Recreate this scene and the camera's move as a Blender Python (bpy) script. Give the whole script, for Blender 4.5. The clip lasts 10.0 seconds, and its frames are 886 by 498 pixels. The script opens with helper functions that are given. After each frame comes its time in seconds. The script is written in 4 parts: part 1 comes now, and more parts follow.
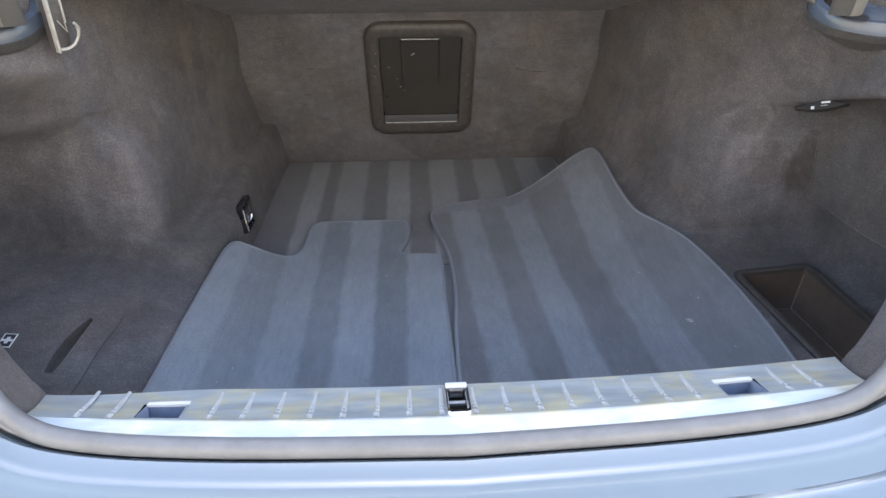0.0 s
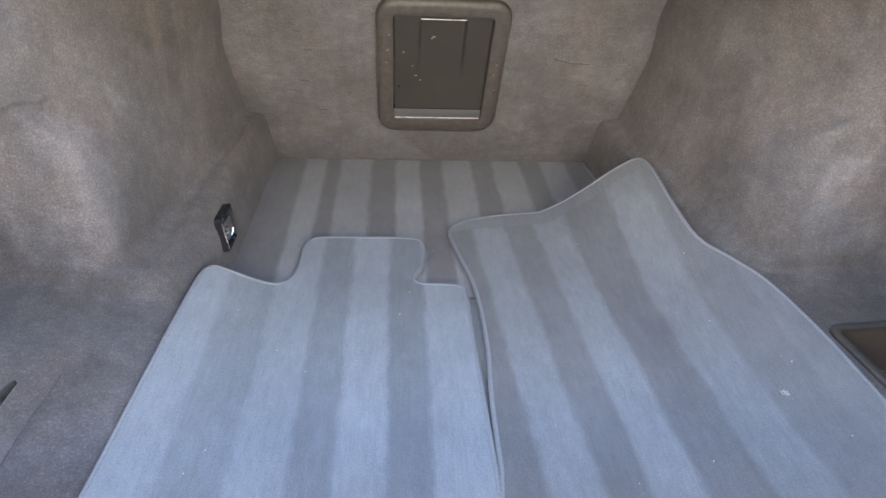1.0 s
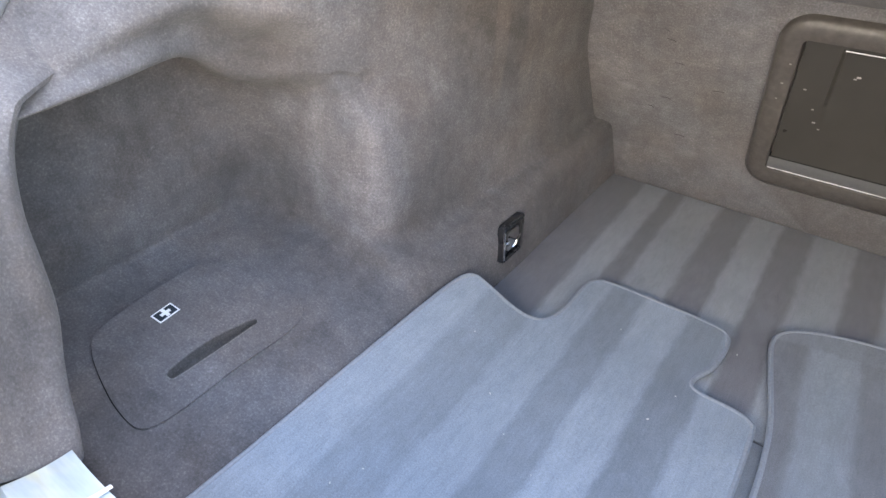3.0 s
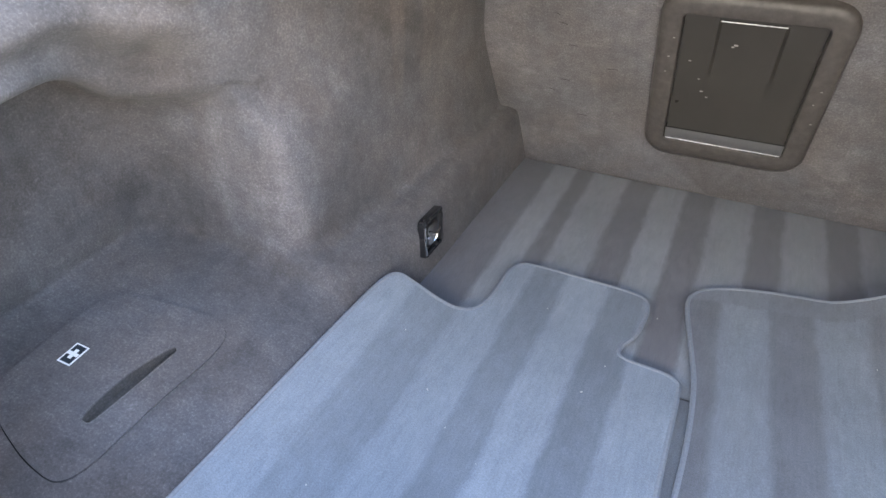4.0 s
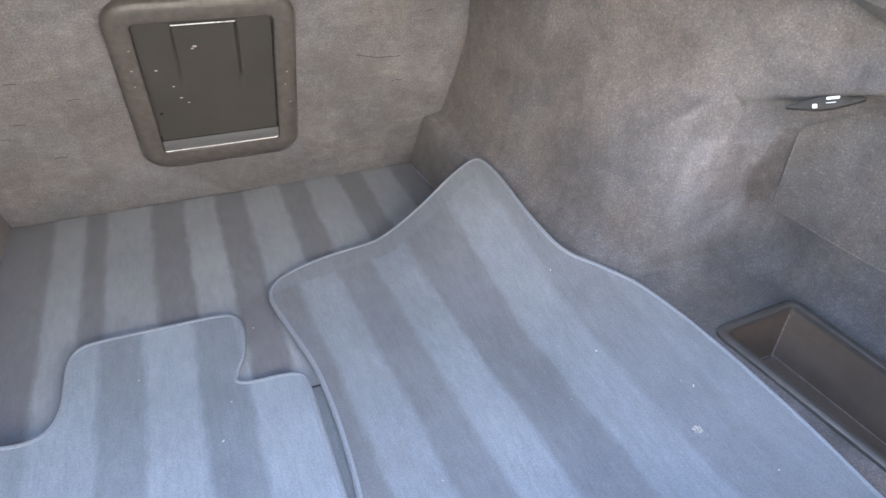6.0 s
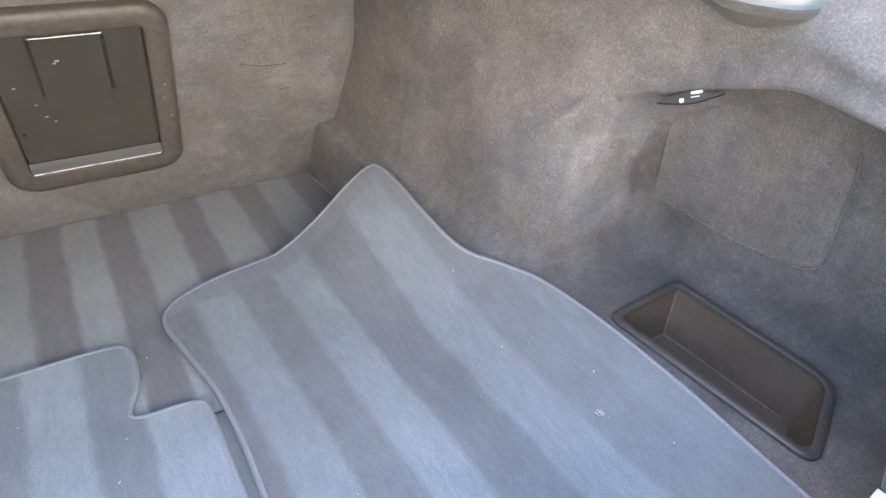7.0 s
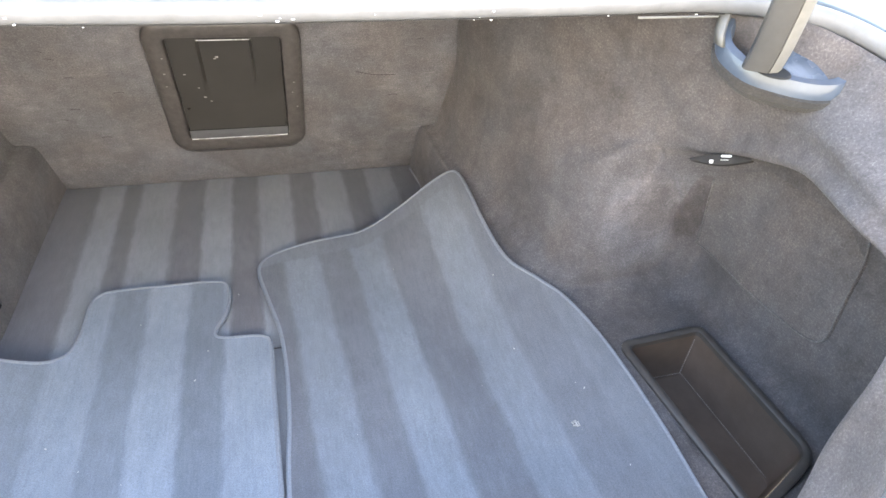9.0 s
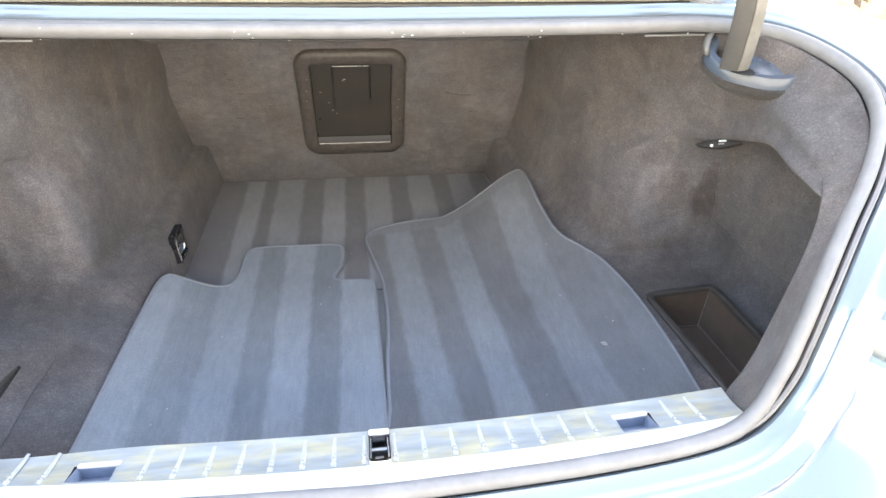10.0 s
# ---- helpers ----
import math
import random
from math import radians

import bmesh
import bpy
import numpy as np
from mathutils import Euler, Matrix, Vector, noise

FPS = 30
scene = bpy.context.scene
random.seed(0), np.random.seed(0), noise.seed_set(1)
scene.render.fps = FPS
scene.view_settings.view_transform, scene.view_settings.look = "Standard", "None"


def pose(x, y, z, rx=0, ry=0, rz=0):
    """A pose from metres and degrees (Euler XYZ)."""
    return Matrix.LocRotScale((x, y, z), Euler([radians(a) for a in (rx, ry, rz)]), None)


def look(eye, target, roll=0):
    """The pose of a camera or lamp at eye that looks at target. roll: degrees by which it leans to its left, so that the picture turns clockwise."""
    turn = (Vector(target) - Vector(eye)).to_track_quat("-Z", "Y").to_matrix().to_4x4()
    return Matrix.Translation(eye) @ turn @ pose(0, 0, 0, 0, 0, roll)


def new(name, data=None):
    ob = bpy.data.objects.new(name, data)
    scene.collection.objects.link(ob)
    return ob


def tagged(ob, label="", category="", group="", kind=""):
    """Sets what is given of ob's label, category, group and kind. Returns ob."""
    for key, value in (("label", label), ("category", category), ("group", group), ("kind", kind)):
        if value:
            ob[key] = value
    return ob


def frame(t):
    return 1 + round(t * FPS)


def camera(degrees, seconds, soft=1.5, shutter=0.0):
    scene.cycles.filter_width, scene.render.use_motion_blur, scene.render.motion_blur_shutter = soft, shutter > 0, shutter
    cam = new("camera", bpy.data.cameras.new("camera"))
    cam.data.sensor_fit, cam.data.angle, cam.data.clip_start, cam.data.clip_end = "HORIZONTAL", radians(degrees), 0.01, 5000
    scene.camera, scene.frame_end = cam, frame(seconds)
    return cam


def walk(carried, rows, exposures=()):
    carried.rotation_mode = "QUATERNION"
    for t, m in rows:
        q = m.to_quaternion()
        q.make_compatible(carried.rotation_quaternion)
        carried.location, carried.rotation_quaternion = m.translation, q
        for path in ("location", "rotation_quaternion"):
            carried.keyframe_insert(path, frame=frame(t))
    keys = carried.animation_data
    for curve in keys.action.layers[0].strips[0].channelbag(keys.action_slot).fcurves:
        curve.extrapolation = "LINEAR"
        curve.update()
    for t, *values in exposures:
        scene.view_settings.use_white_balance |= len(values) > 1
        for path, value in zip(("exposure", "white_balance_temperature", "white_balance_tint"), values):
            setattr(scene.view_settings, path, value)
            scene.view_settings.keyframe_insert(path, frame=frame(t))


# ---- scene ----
cam = camera(72.3, 10.0)
PATH = [
    (0, (-0.044, -0.509, 0.759), (0.043, 1.179, -0.311), -0.1),
    (0.5, (-0.089, -0.353, 0.732), (0.072, 1.301, -0.38), 1.5),
    (1, (-0.117, -0.244, 0.705), (0.037, 1.402, -0.421), 3.1),
    (1.5, (-0.078, -0.149, 0.718), (-0.254, 1.467, -0.447), 3.7),
    (2, (-0.042, -0.072, 0.711), (-0.595, 1.436, -0.481), 2.5),
    (2.5, (-0.035, -0.036, 0.693), (-0.852, 1.348, -0.497), 1.9),
    (2.7, (-0.035, -0.025, 0.691), (-0.911, 1.321, -0.503), 1.4),
    (3.2, (-0.033, -0.022, 0.685), (-0.975, 1.285, -0.508), -0.1),
    (3.8, (-0.024, -0.018, 0.678), (-0.871, 1.354, -0.506), -1.8),
    (4, (-0.026, -0.013, 0.685), (-0.752, 1.413, -0.515), -1.5),
    (4.5, (0.002, -0.007, 0.706), (-0.399, 1.531, -0.508), -2.5),
    (5, (-0.044, 0.011, 0.7), (-0.038, 1.592, -0.526), -0.5),
    (5.5, (-0.057, 0.028, 0.697), (0.307, 1.565, -0.529), 1.7),
    (6, (-0.06, 0.031, 0.689), (0.606, 1.486, -0.511), 3.0),
    (7.3, (-0.038, 0.028, 0.706), (0.904, 1.331, -0.483), 5.5),
    (7.5, (-0.042, 0.031, 0.717), (0.907, 1.324, -0.477), 5.9),
    (8, (-0.016, 0.007, 0.766), (0.81, 1.352, -0.462), 5.7),
    (8.5, (0.029, -0.068, 0.811), (0.651, 1.371, -0.431), 6.0),
    (9, (0.065, -0.134, 0.819), (0.543, 1.356, -0.426), 5.2),
    (9.5, (0.074, -0.235, 0.84), (0.474, 1.319, -0.353), 3.0),
    (10, (-0.003, -0.505, 0.866), (0.246, 1.14, -0.244), 1.8),
]
EXPOSURES = [(0.0, 2.70, 8200, 12), (0.5, 3.28, 8650, 12), (1.0, 3.68, 8500, 12), (2.0, 3.84, 8100, 12), (2.5, 3.84, 8300, 12), (4.0, 3.68, 7900, 11), (4.5, 3.58, 7500, 11), (5.0, 3.76, 7300, 11),
             (5.5, 3.88, 7350, 11), (6.0, 4.12, 7900, 11), (7.5, 4.19, 8500, 11), (9.0, 4.04, 8400, 11), (9.5, 4.00, 8500, 11), (10.0, 3.54, 9080, 11)]
walk(cam, [(t, look(eye, target, roll)) for t, eye, target, roll in PATH], EXPOSURES)

# ---- daylight ----
from mathutils.geometry import delaunay_2d_cdt

SUN_EL, SUN_AZ = radians(46), radians(4)      # azimuth from +y towards +x
world = bpy.data.worlds.new("world")
scene.world = world
world.use_nodes = True
wn = world.node_tree.nodes
sky = wn.new("ShaderNodeTexSky")
sky.sky_type = "NISHITA"
sky.sun_disc = False
sky.sun_elevation, sky.sun_rotation = SUN_EL, SUN_AZ
sky.dust_density, sky.ozone_density = 1.0, 1.0
world.node_tree.links.new(sky.outputs["Color"], wn["Background"].inputs["Color"])
wn["Background"].inputs["Strength"].default_value = 0.15
sun = new("sun", bpy.data.lights.new("sun", "SUN"))
sun.data.energy, sun.data.angle, sun.data.color = 5.0, radians(0.5), (1.0, 0.95, 0.87)
sun_way = Vector((math.sin(SUN_AZ) * math.cos(SUN_EL), math.cos(SUN_AZ) * math.cos(SUN_EL), math.sin(SUN_EL)))
sun.matrix_world = look(sun_way * 20, (0, 0, 0))


# ---- materials ----
def material(name, colour, rough=0.6, metal=0.0, sheen=0.0, coat=0.0):
    m = bpy.data.materials.new(name)
    m.use_nodes = True
    b = m.node_tree.nodes["Principled BSDF"]
    b.inputs["Base Color"].default_value = (*colour, 1)
    b.inputs["Roughness"].default_value = rough
    b.inputs["Metallic"].default_value = metal
    b.inputs["Sheen Weight"].default_value = sheen
    b.inputs["Sheen Roughness"].default_value = 0.6
    b.inputs["Coat Weight"].default_value = coat
    return m


def node(m, kind, **values):
    n = m.node_tree.nodes.new(kind)
    for key, value in values.items():
        n.inputs[key].default_value = value
    return n


def link(m, a, b):
    m.node_tree.links.new(a, b)


def coords(m, scale=(1, 1, 1)):
    tc = node(m, "ShaderNodeTexCoord")
    mp = node(m, "ShaderNodeMapping", Scale=scale)
    link(m, tc.outputs["Object"], mp.inputs["Vector"])
    return mp.outputs["Vector"]


def noise_tex(m, vec, scale, detail=3.0, rough=0.6):
    n = node(m, "ShaderNodeTexNoise", Scale=scale, Detail=detail, Roughness=rough)
    link(m, vec, n.inputs["Vector"])
    return n.outputs["Fac"]


def ramp(m, fac, stops, mode="LINEAR"):
    r = node(m, "ShaderNodeValToRGB")
    r.color_ramp.interpolation = mode
    e = r.color_ramp.elements
    while len(e) < len(stops):
        e.new(0.5)
    for el, (p, c) in zip(e, stops):
        el.position = p
        el.color = (c, c, c, 1) if isinstance(c, (int, float)) else (*c, 1)
    link(m, fac, r.inputs["Fac"])
    return r.outputs["Color"]


def multiply(m, a, b, fac=1.0):
    n = m.node_tree.nodes.new("ShaderNodeMix")
    n.data_type, n.blend_type = "RGBA", "MULTIPLY"
    n.inputs[0].default_value = fac
    for k, v in ((6, a), (7, b)):
        if isinstance(v, tuple):
            n.inputs[k].default_value = (*v, 1)
        else:
            link(m, v, n.inputs[k])
    return n.outputs[2]


def mix(m, fac, a, b):
    n = m.node_tree.nodes.new("ShaderNodeMix")
    n.data_type = "RGBA"
    link(m, fac, n.inputs[0])
    for k, v in ((6, a), (7, b)):
        if isinstance(v, tuple):
            n.inputs[k].default_value = (*v, 1)
        else:
            link(m, v, n.inputs[k])
    return n.outputs[2]


def math_node(m, op, a, b=0.0):
    n = m.node_tree.nodes.new("ShaderNodeMath")
    n.operation = op
    for k, v in ((0, a), (1, b)):
        if isinstance(v, (int, float)):
            n.inputs[k].default_value = v
        else:
            link(m, v, n.inputs[k])
    return n.outputs[0]


def surface(m, colour=None, rough=None, bump=None, strength=0.3, distance=0.002):
    b = m.node_tree.nodes["Principled BSDF"]
    if colour is not None:
        link(m, colour, b.inputs["Base Color"])
    if rough is not None:
        link(m, rough, b.inputs["Roughness"])
    if bump is not None:
        n = node(m, "ShaderNodeBump", Strength=strength, Distance=distance)
        link(m, bump, n.inputs["Height"])
        link(m, n.outputs["Normal"], b.inputs["Normal"])
    return m


# sky light painted pale on the rubbed noses of the wheel arches, two pale streaks, and a brown stain: centre, half
# sizes, tint
LIT_AND_WORN = [((0.666, 0.605, 0.212), (0.080, 0.09, 0.118), (1.34, 1.38, 1.43)), ((-0.602, 0.53, 0.25), (0.085, 0.09, 0.135), (1.36, 1.40, 1.45)),
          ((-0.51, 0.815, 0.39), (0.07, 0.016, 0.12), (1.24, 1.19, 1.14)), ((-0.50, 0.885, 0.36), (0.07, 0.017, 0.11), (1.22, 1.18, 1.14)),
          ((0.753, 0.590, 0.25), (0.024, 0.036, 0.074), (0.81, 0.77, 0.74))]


def felt(name, base, blotch=0.3, streak=(1, 1, 1), tinted_at=()):
    """Needle felt: fine fibres, brushed and worn patches."""
    m = material(name, base, 0.95, sheen=0.08)
    v = coords(m)
    vs = coords(m, streak)
    fine = noise_tex(m, vs, 330, 4, 0.8)
    mid = noise_tex(m, v, 55, 4, 0.65)
    big = noise_tex(m, v, 5.5, 4, 0.6)
    scuff = noise_tex(m, coords(m, (6, 22, 22)), 3.0, 5, 0.7)
    c = multiply(m, base, ramp(m, fine, [(0.3, 0.62), (0.55, 1.0), (0.74, 1.75)]))
    c = multiply(m, c, ramp(m, mid, [(0.3, 0.9), (0.7, 1.1)]))
    c = multiply(m, c, ramp(m, big, [(0.3, 1 - blotch), (0.7, 1 + blotch)]))
    c = multiply(m, c, ramp(m, noise_tex(m, v, 17, 5, 0.7), [(0.35, 0.87), (0.65, 1.13)]))
    c = multiply(m, c, ramp(m, noise_tex(m, v, 8, 4, 0.6), [(0.38, (1.035, 1.0, 0.97)), (0.62, (0.955, 1.0, 1.045))]))
    drag = noise_tex(m, coords(m, (30, 30, 3.5)), 1.6, 4, 0.6)
    c = multiply(m, c, ramp(m, drag, [(0.32, 0.92), (0.55, 1.0), (0.7, 1.06)]))
    c = multiply(m, c, ramp(m, scuff, [(0.55, 1.0), (0.75, 1.3)]))
    for at, half_size, tint in tinted_at:
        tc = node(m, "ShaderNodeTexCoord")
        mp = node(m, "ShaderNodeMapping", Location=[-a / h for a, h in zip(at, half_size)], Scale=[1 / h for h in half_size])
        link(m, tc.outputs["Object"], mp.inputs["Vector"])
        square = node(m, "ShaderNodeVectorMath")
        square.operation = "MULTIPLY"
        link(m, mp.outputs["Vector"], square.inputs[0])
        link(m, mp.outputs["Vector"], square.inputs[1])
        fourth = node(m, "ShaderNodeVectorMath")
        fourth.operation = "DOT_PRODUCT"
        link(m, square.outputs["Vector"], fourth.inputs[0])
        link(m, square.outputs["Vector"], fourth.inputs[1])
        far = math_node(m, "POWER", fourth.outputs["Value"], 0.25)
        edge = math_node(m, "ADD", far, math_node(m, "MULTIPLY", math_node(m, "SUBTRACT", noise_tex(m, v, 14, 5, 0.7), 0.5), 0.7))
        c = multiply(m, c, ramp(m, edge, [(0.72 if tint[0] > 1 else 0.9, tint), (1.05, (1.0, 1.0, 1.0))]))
    return surface(m, c, None, fine, 0.5, 0.0012)


def carpet(name, dark, light, edges, skew, skew_from, hem=None):
    """Short pile with lighter and darker bands where it was brushed to and fro along y."""
    m = material(name, dark, 0.95, sheen=0.2)
    tc = node(m, "ShaderNodeTexCoord")
    sep = node(m, "ShaderNodeSeparateXYZ")
    link(m, tc.outputs["Object"], sep.inputs[0])
    wob = noise_tex(m, coords(m, (9, 4, 4)), 3.0, 5, 0.7)
    x = math_node(m, "ADD", sep.outputs[0], math_node(m, "MULTIPLY", math_node(m, "SUBTRACT", sep.outputs[1], skew_from), skew))
    x = math_node(m, "ADD", x, math_node(m, "MULTIPLY", math_node(m, "SUBTRACT", wob, 0.5), 0.022))
    lo, hi = -0.6, 0.7
    fac = math_node(m, "DIVIDE", math_node(m, "SUBTRACT", x, lo), hi - lo)
    stops, soft = [], 0.0034
    for e, (p, to_light, gain) in enumerate(edges):
        q = (p - lo) / (hi - lo)
        stops += [(q - soft, None), (q + soft, to_light * gain)]
    level = 0.0
    fixed = []
    for k in range(0, len(stops), 2):
        fixed += [(stops[k][0], level), stops[k + 1]]
        level = stops[k + 1][1]
    band = ramp(m, fac, fixed)
    if hem:
        near = math_node(m, "SUBTRACT", sep.outputs[1], math_node(m, "ADD", math_node(m, "MULTIPLY", sep.outputs[0], hem[1]), hem[0]))
        near = math_node(m, "ADD", near, math_node(m, "MULTIPLY", math_node(m, "SUBTRACT", wob, 0.5), 0.03))
        band = mix(m, ramp(m, math_node(m, "ADD", math_node(m, "MULTIPLY", near, 60.0), 0.5), [(0.3, 0.0), (0.7, 0.8)]), band, (0.45, 0.45, 0.45))
    fine = noise_tex(m, coords(m), 520, 3, 0.8)
    mid = noise_tex(m, coords(m, (40, 14, 14)), 2.2, 5, 0.7)
    big = noise_tex(m, coords(m), 7.0, 3, 0.5)
    comb = noise_tex(m, coords(m, (330, 16, 16)), 1.0, 3, 0.6)
    patch = noise_tex(m, coords(m, (11, 4.5, 4.5)), 1.7, 4, 0.6)
    band = mix(m, ramp(m, patch, [(0.5, 0.0), (0.75, 0.4)]), band, (0.5, 0.5, 0.5))
    speck = noise_tex(m, coords(m), 900, 2, 0.7)
    c = mix(m, band, dark, light)
    c = multiply(m, c, ramp(m, speck, [(0.3, 0.9), (0.62, 1.03), (0.75, 1.2)]))
    c = multiply(m, c, ramp(m, comb, [(0.3, 0.95), (0.7, 1.05)]))
    c = multiply(m, c, ramp(m, fine, [(0.3, 0.78), (0.7, 1.22)]))
    c = multiply(m, c, ramp(m, mid, [(0.3, 0.9), (0.7, 1.1)]))
    c = multiply(m, c, ramp(m, big, [(0.3, 0.9), (0.7, 1.1)]))
    return surface(m, c, None, fine, 0.5, 0.0015)


def worn(name, base, rough, metal=0.0, coat=0.0, scale=60, depth=0.15, grain=0.0):
    m = material(name, base, rough, metal, coat=coat)
    n = noise_tex(m, coords(m), scale, 5, 0.65)
    c = multiply(m, base, ramp(m, n, [(0.3, 1 - depth), (0.7, 1 + depth)]))
    r = ramp(m, noise_tex(m, coords(m), scale * 0.4, 4), [(0.3, max(rough - 0.08, 0.02)), (0.7, min(rough + 0.1, 1))])
    if grain:
        return surface(m, c, r, noise_tex(m, coords(m), 900, 2), grain, 0.0006)
    return surface(m, c, r)


FELT = felt("grey_felt", (0.106, 0.0945, 0.094), tinted_at=LIT_AND_WORN)
FELT_BACK = felt("back_felt", (0.128, 0.1185, 0.122), 0.27, (1, 1, 2.5))
FELT_COVER = felt("cover_felt", (0.114, 0.099, 0.094), 0.12)
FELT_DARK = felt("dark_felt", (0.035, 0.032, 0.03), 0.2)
# darker copy of the lid felt, the finger slot's shade put into the colour
FELT_SHADE = felt("slot_shade_felt", (0.062, 0.056, 0.053), 0.2)
FLOOR_EDGES = [(-0.345, 1, 1.0), (-0.293, 0, 1), (-0.257, 1, 0.9), (-0.18, 0, 1), (-0.118, 1, 1), (-0.057, 0, 1), (0.0, 1, 0.9),
               (0.074, 0, 1), (0.130, 1, 0.9), (0.204, 0, 1), (0.258, 1, 0.8), (0.326, 0, 1)]
FLOOR = carpet("floor_carpet", (0.115, 0.108, 0.115), (0.212, 0.217, 0.228), FLOOR_EDGES, 0.0, 1.0)
LEFT_EDGES = [(-0.55, 1, 0.9), (-0.404, 0, 0.35), (-0.333, 1, 0.9), (-0.26, 0, 0.2), (-0.2, 1, 1.0), (-0.13, 0, 0.0), (-0.066, 1, 0.9)]
LEFT_EDGES = [(p, 1, g) for p, _, g in LEFT_EDGES]
LEFT_MAT = carpet("velour_mat_light", (0.138, 0.155, 0.177), (0.218, 0.243, 0.276), LEFT_EDGES, 0.0, 0.26)
RIGHT_EDGES = [(p, 1, g) for p, g in ((0.078, 0.9), (0.150, 0.15), (0.215, 0.95), (0.285, 0.1), (0.368, 0.8), (0.440, 0.3), (0.52, 0.5))]
RIGHT_MAT = carpet("velour_mat", (0.121, 0.122, 0.132), (0.192, 0.209, 0.230), RIGHT_EDGES, 0.06, 0.26, (0.835, 0.165))
PIPING = worn("piping", (0.215, 0.225, 0.245), 0.7, scale=300)
WORN_LIT_EDGE = felt("worn_lit_felt_edge", (0.15, 0.135, 0.128), 0.3)
PLASTIC = worn("grained_plastic", (0.074, 0.066, 0.063), 0.42, scale=70, depth=0.25, grain=0.5)
PLASTIC_BIN = worn("bin_plastic", (0.100, 0.072, 0.057), 0.40, scale=25, grain=0.2)
DOOR = material("door_plastic", (0.100, 0.081, 0.074), 0.34)
surface(DOOR, multiply(DOOR, (0.042, 0.039, 0.036), ramp(DOOR, noise_tex(DOOR, coords(DOOR), 9, 3), [(0.3, 0.9), (0.7, 1.12)])), ramp(DOOR, noise_tex(DOOR, coords(DOOR), 14, 3), [(0.3, 0.27), (0.7, 0.34)]))
BAR = worn("bar_satin", (0.13, 0.13, 0.135), 0.36, 0.2, scale=200, depth=0.08)
HOOK_PLATE = worn("hook_plate", (0.030, 0.027, 0.026), 0.8, scale=90)
HOOK = worn("hook_metal", (0.5, 0.48, 0.44), 0.38, 0.3, scale=120)
BRIGHT = worn("bright_trim", (0.82, 0.82, 0.82), 0.28, 0.35, scale=120, depth=0.05)
BIN_EDGE = worn("bin_edge", (0.20, 0.17, 0.15), 0.4, scale=90, depth=0.4)
BIN_RIM = worn("bin_rim", (0.060, 0.053, 0.048), 0.42, scale=60, depth=0.15)
BLACK = material("black_recess", (0.008, 0.008, 0.008), 0.8)
CHROME = worn("chrome", (0.75, 0.76, 0.78), 0.14, 1.0, scale=80, depth=0.05)
SATIN = worn("dark_satin_metal", (0.36, 0.36, 0.37), 0.42, 1.0, scale=80)
STEEL = material("brushed_steel", (0.66, 0.68, 0.68), 0.42, 0.45)
_n = noise_tex(STEEL, coords(STEEL, (5, 30, 1)), 2.0, 4)
_c = mix(STEEL, ramp(STEEL, noise_tex(STEEL, coords(STEEL, (4, 9, 1)), 3.0, 3), [(0.45, 0.0), (0.65, 1.0)]), (0.46, 0.53, 0.57), (0.62, 0.61, 0.47))
surface(STEEL, multiply(STEEL, _c, ramp(STEEL, _n, [(0.3, 0.8), (0.7, 1.15)])), ramp(STEEL, _n, [(0.3, 0.34), (0.7, 0.5)]))
RIB = worn("polished_rib", (0.66, 0.69, 0.70), 0.3, 0.35, scale=90, depth=0.1)
RUBBER = worn("rubber_seal", (0.195, 0.199, 0.21), 0.45, scale=30, depth=0.12)
# darker copy of the seal rubber, deepening the groove's shade by colour
RUBBER_SHADE = worn("rubber_groove_shade", (0.05, 0.05, 0.053), 0.7, scale=60)
PAINT = worn("silver_blue_paint", (0.215, 0.265, 0.305), 0.12, 0.35, 1.0, scale=4, depth=0.03)
POCKET = worn("pocket_plastic", (0.26, 0.31, 0.40), 0.4, scale=30)
CUP = worn("cup_plastic", (0.072, 0.094, 0.126), 0.3, 0.0, 0.4, scale=30)
ARM = worn("arm_metal", (0.092, 0.089, 0.085), 0.42, 0.2, scale=30)
ARM_EDGE = worn("arm_edge", (0.185, 0.179, 0.166), 0.5, 0.1, scale=40)
LID_FELT = felt("lid_felt", (0.42, 0.38, 0.33), 0.1)
WHITE = material("white_print", (0.8, 0.8, 0.8), 0.5)
SCUFF = material("scuff", (0.3, 0.29, 0.28), 0.7)
SCRATCH = material("scratch", (0.03, 0.026, 0.024), 0.9)
CRUMB = material("crumb", (0.45, 0.43, 0.40), 0.8)
EYE_BLACK = worn("eye_black", (0.018, 0.018, 0.02), 0.25, scale=60)
LABEL = material("dark_print", (0.02, 0.03, 0.04), 0.4)
GLASS = material("dark_glass", (0.02, 0.022, 0.025), 0.05, coat=1.0)


# ---- mesh helpers ----
def mesh_object(name, bm, mat, smooth=True):
    me = bpy.data.meshes.new(name)
    bmesh.ops.recalc_face_normals(bm, faces=bm.faces)
    bm.to_mesh(me)
    bm.free()
    me.materials.append(mat)
    if smooth:
        me.shade_smooth()
        me.set_sharp_from_angle(angle=radians(40))
    return new(name, me)


def part(name, bm, mat, parent=None, label=""):
    ob = mesh_object(name, bm, mat)
    if parent is not None:
        ob.parent = parent
    return tagged(ob, label)


def thing(name, at, label, category, group="", kind=""):
    ob = new(name)
    ob.empty_display_size = 0.02
    ob.matrix_world = at if isinstance(at, Matrix) else Matrix.Translation(at)
    return tagged(ob, label, category, group, kind)


